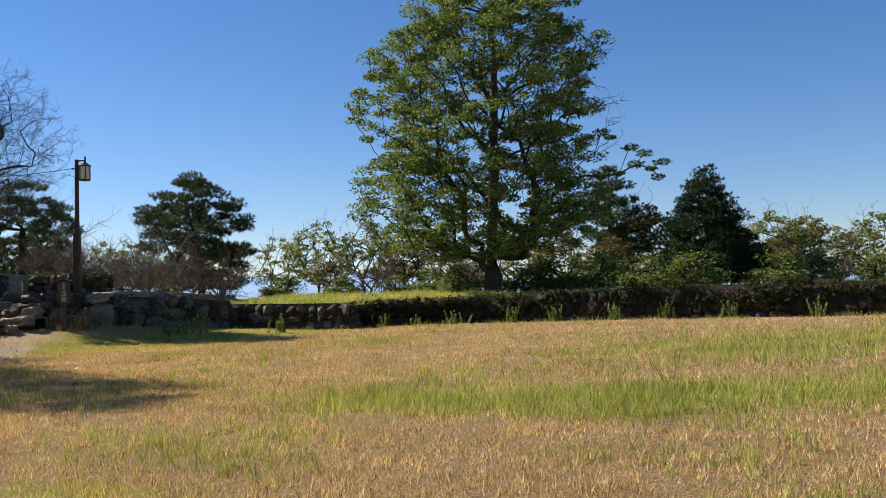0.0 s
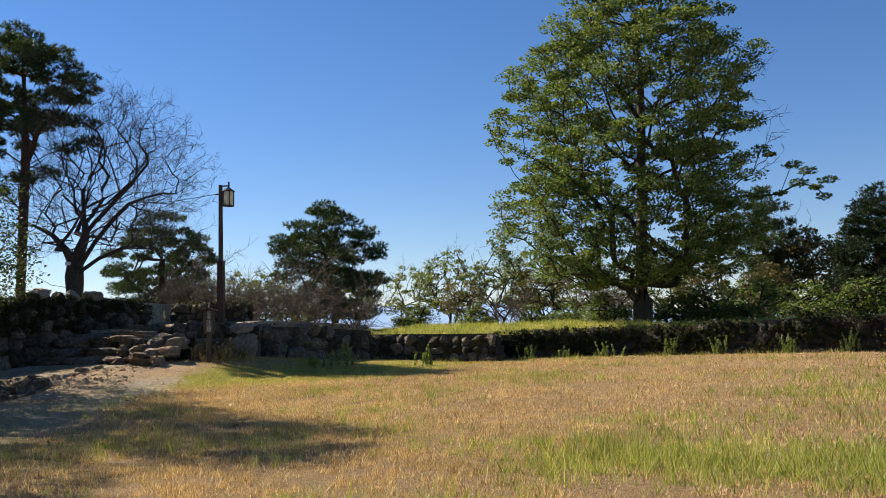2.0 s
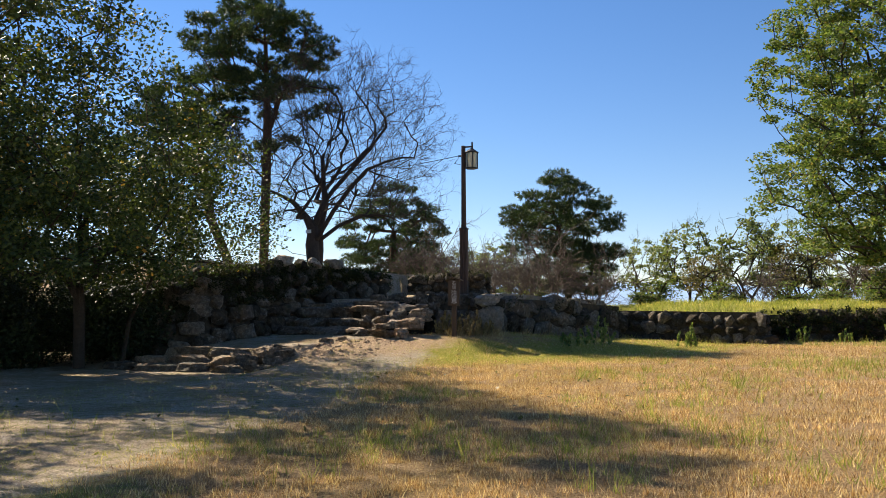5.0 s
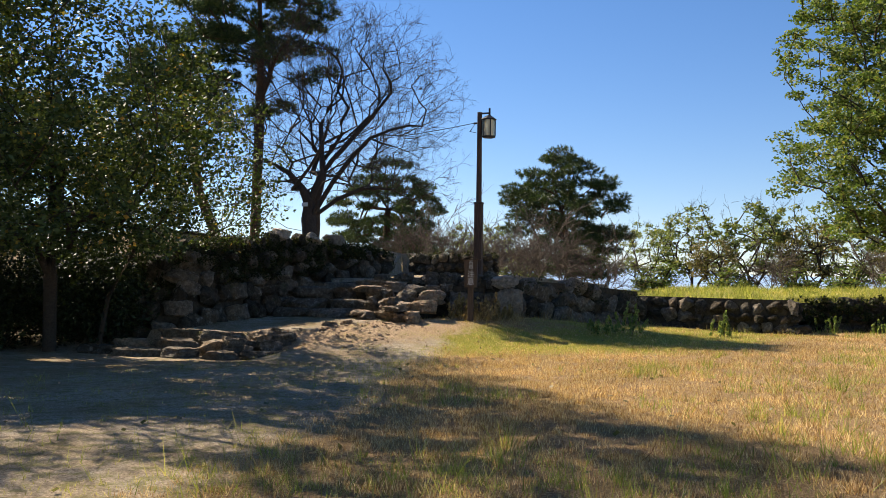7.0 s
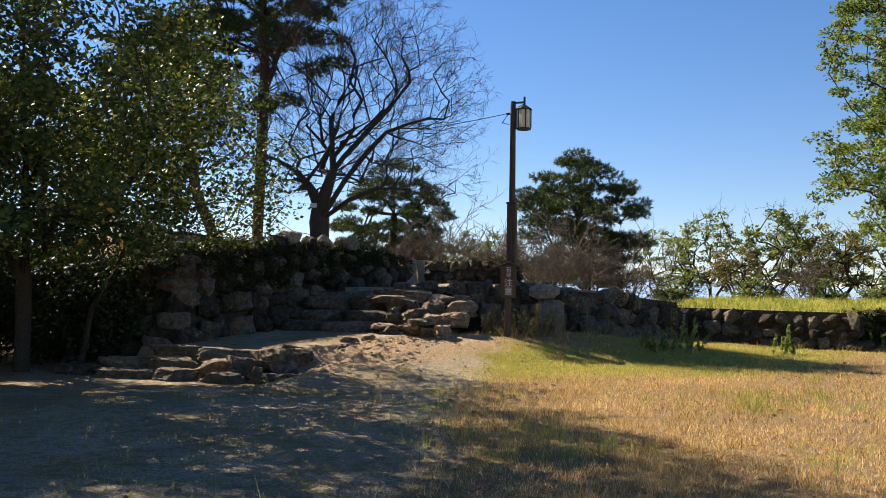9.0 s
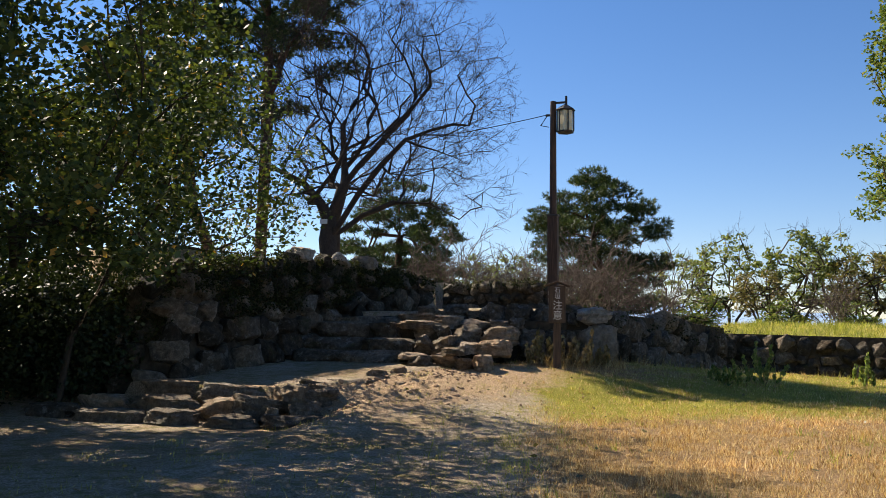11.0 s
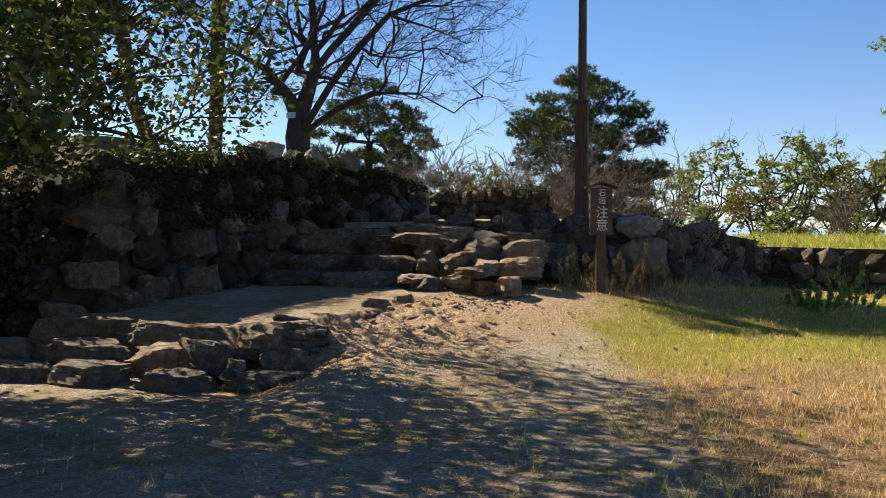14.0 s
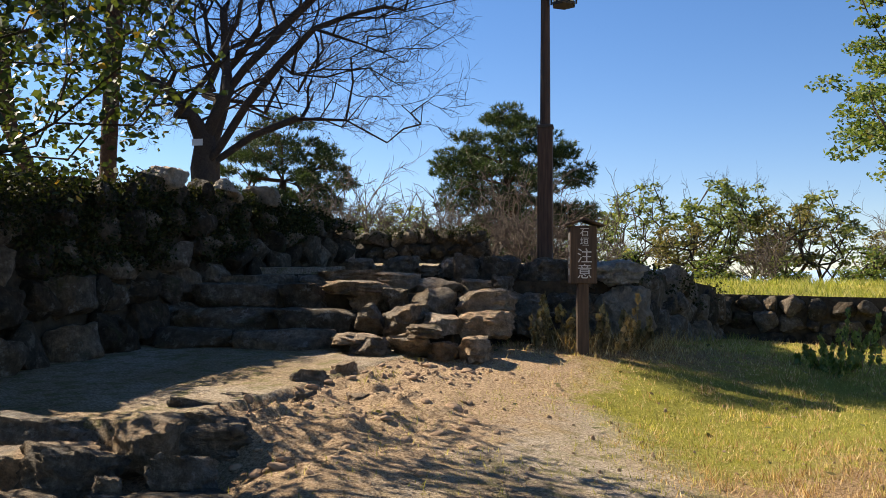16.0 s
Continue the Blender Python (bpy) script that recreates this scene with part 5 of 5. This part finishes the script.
def creeper(name, label, line, count, seed, low, high, mat=IVY, size=0.09, out=0.1):
    """Leaves hanging over a wall's face between two fractions of its height."""
    rng = np.random.default_rng(seed)
    got = []
    runs = [math.hypot(b[0] - a[0], b[1] - a[1]) for a, b in zip(line, line[1:])]
    for (a, b), run in zip(zip(line, line[1:]), runs):
        n = int(count * run / sum(runs))
        u, h = rng.uniform(0, 1, n), rng.uniform(low, high, n)
        q = np.array(a)[None] + (np.array(b) - np.array(a))[None] * u[:, None]
        keep = value_noise(q[:, 0] * 1.4 + q[:, 1] * 1.4, h * 4, seed) > 0.52 - 0.45 * (h - low) / (high - low)
        q, h = q[keep], h[keep]
        nx, ny = -(b[1] - a[1]) / run, (b[0] - a[0]) / run
        back = q[:, 4] * h - out * rng.uniform(0.2, 1.3, len(q))
        got.append(np.stack([q[:, 0] + nx * back, q[:, 1] + ny * back, q[:, 2] + (q[:, 3] - q[:, 2]) * h], 1))
    c = np.concatenate(got)
    v, f = leaf_quads(rng, c, np.full((len(c), 3), 0.14), size, 9, 0.9, 1.0)
    tagged(new(name, mesh_of(name, v, f, mat)), label, "creeper", kind="stuff")


creeper("creeper", "dark creeper hanging over the tall wall", LEFT_WALL, 5200, 91, 0.45, 1.0, IVY, 0.06, 0.06)
creeper("creeper", "dark moss and creeper on the low side wall", SIDE_WALL, 70, 92, 0.4, 1.02, IVY, 0.07, 0.06)
creeper("creeper", "dark weeds hanging over the long wall", LONG_WALL, 4200, 93, 0.2, 1.1, IVY, 0.13, 0.15)
creeper("creeper", "dark creeper over the short back wall", BACK_WALL, 150, 94, 0.8, 1.0, IVY, 0.06, 0.04)


def undergrowth(place, seed, size, label):
    rng = np.random.default_rng(seed)
    bush = thing("evergreen_bush", label, "bush", place, "bushes under the trees")
    c = in_envelope(rng, 90, [(0.15, 0.8), (0.7, 1.1), (1.4, 0.9), (2.0, 0.4)], (0, 0), 0.2, (1, 1), 0.22) * size
    v, f = tubes(skeleton_of(rng, [(0, 0, -0.15), (0, 0, 0.3)], c, 0.05, 0.006, 0.05, 0.4), 3)
    tagged(child("stem", mesh_of("stem", v, f, BARK, True), bush), kind="stuff")
    v, f = leaf_quads(rng, c, np.full((len(c), 3), 0.35) * size, 0.095, 90, 0.8, 0.9)
    child("leaves", mesh_of("leaves", v, f, CAMELLIA), bush, "small shiny dark leaves")


for k, (x, y, s) in enumerate([(-20.3, 25.0, 1.0), (-21.6, 24.4, 1.15), (-23.2, 23.6, 1.3), (-24.6, 22.0, 1.4), (-22.4, 26.3, 1.3), (-25.5, 25, 1.5), (-26.0, 19.5, 1.5), (-21.2, 25.6, 1.3), (-23.6, 25.0, 1.5), (-22.6, 22.6, 1.1)]):
    undergrowth((x, y, ground_at(x, y)), 110 + k, s, "dense evergreen bush with small shiny leaves under the trees")

# loose stones on the trodden slope
rng = random.Random(12)
pebbles = tagged(new("gravel", bpy.data.meshes.new("gravel")), "scattered small stones on the bare earth", "gravel", kind="stuff")
bm = bmesh.new()
for _ in range(480):
    x, y = rng.uniform(-16, -10), rng.uniform(17, 29)
    if inside(np.array(x), np.array(y), LANDING) or x < -15.6 and y > 23:
        continue
    if math.hypot(x + 14.3, y - 26.2) > 2.6 and rng.random() < 0.55:
        continue
    s = rng.uniform(0.006, 0.015) * rng.choice((1, 1, 1, 2.0))
    bmesh.ops.create_icosphere(bm, subdivisions=1, radius=s, matrix=pose(x, y, ground_at(x, y) + s * 0.2, rng.uniform(0, 90), rng.uniform(0, 90), 0) @ Matrix.Diagonal((1.4, 1, 0.6, 1)))
for _ in range(200):
    (ax, ay, _z), (bx, by, _z) = rng.choice(((RIM[0], RIM[1]), (RIM[1], RIM[2]), (RIM[1], RIM[2])))
    u = rng.random()
    x, y = ax + u * (bx - ax) + abs(rng.gauss(0.4, 0.6)), ay + u * (by - ay) + rng.uniform(-0.3, 0.3)
    s = rng.uniform(0.008, 0.02) * rng.choice((0.7, 1, 1, 2.0))
    bmesh.ops.create_icosphere(bm, subdivisions=1, radius=s, matrix=pose(x, y, ground_at(x, y) + s * 0.1, rng.uniform(0, 90), rng.uniform(0, 90), 0) @ Matrix.Diagonal((1.5, 1, 0.7, 1)))
for _ in range(46):
    x, y = rng.gauss(-14.3, 0.6), rng.uniform(24.2, 28.4)
    if inside(np.array(x), np.array(y), LANDING):
        continue
    s = rng.uniform(0.025, 0.055)
    bmesh.ops.create_icosphere(bm, subdivisions=2, radius=s, matrix=pose(x, y, ground_at(x, y) + s * 0.15, rng.uniform(-20, 20), rng.uniform(-20, 20), rng.uniform(0, 180)) @ Matrix.Diagonal((1.5, 1, 0.6, 1)))
for v in bm.verts:
    v.co += Vector(noise.noise_vector(v.co * 17.0)) * 0.008
bm.to_mesh(pebbles.data)
bm.free()
pebbles.data.materials.append(PEBBLE)

# fallen leaves on the turf and the path
fall = np.random.default_rng(77)
at = np.stack([fall.uniform(-15, -5, 260), fall.uniform(12, 33, 260)], 1)
at = at[~inside(at[:, 0], at[:, 1], LANDING)]
v, f = leaf_quads(fall, np.column_stack([at, height(at[:, 0], at[:, 1]) + 0.035]), np.full((len(at), 3), 0.01), 0.085, 1, 0.15, 0.2)
tagged(new("fallen_leaves", mesh_of("fallen_leaves", v, f, RUSSET)), "scattered fallen russet leaves", "leaves", kind="stuff")

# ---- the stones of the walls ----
# tall wall: dark mossy stones, their share raised partly for the trees' shade
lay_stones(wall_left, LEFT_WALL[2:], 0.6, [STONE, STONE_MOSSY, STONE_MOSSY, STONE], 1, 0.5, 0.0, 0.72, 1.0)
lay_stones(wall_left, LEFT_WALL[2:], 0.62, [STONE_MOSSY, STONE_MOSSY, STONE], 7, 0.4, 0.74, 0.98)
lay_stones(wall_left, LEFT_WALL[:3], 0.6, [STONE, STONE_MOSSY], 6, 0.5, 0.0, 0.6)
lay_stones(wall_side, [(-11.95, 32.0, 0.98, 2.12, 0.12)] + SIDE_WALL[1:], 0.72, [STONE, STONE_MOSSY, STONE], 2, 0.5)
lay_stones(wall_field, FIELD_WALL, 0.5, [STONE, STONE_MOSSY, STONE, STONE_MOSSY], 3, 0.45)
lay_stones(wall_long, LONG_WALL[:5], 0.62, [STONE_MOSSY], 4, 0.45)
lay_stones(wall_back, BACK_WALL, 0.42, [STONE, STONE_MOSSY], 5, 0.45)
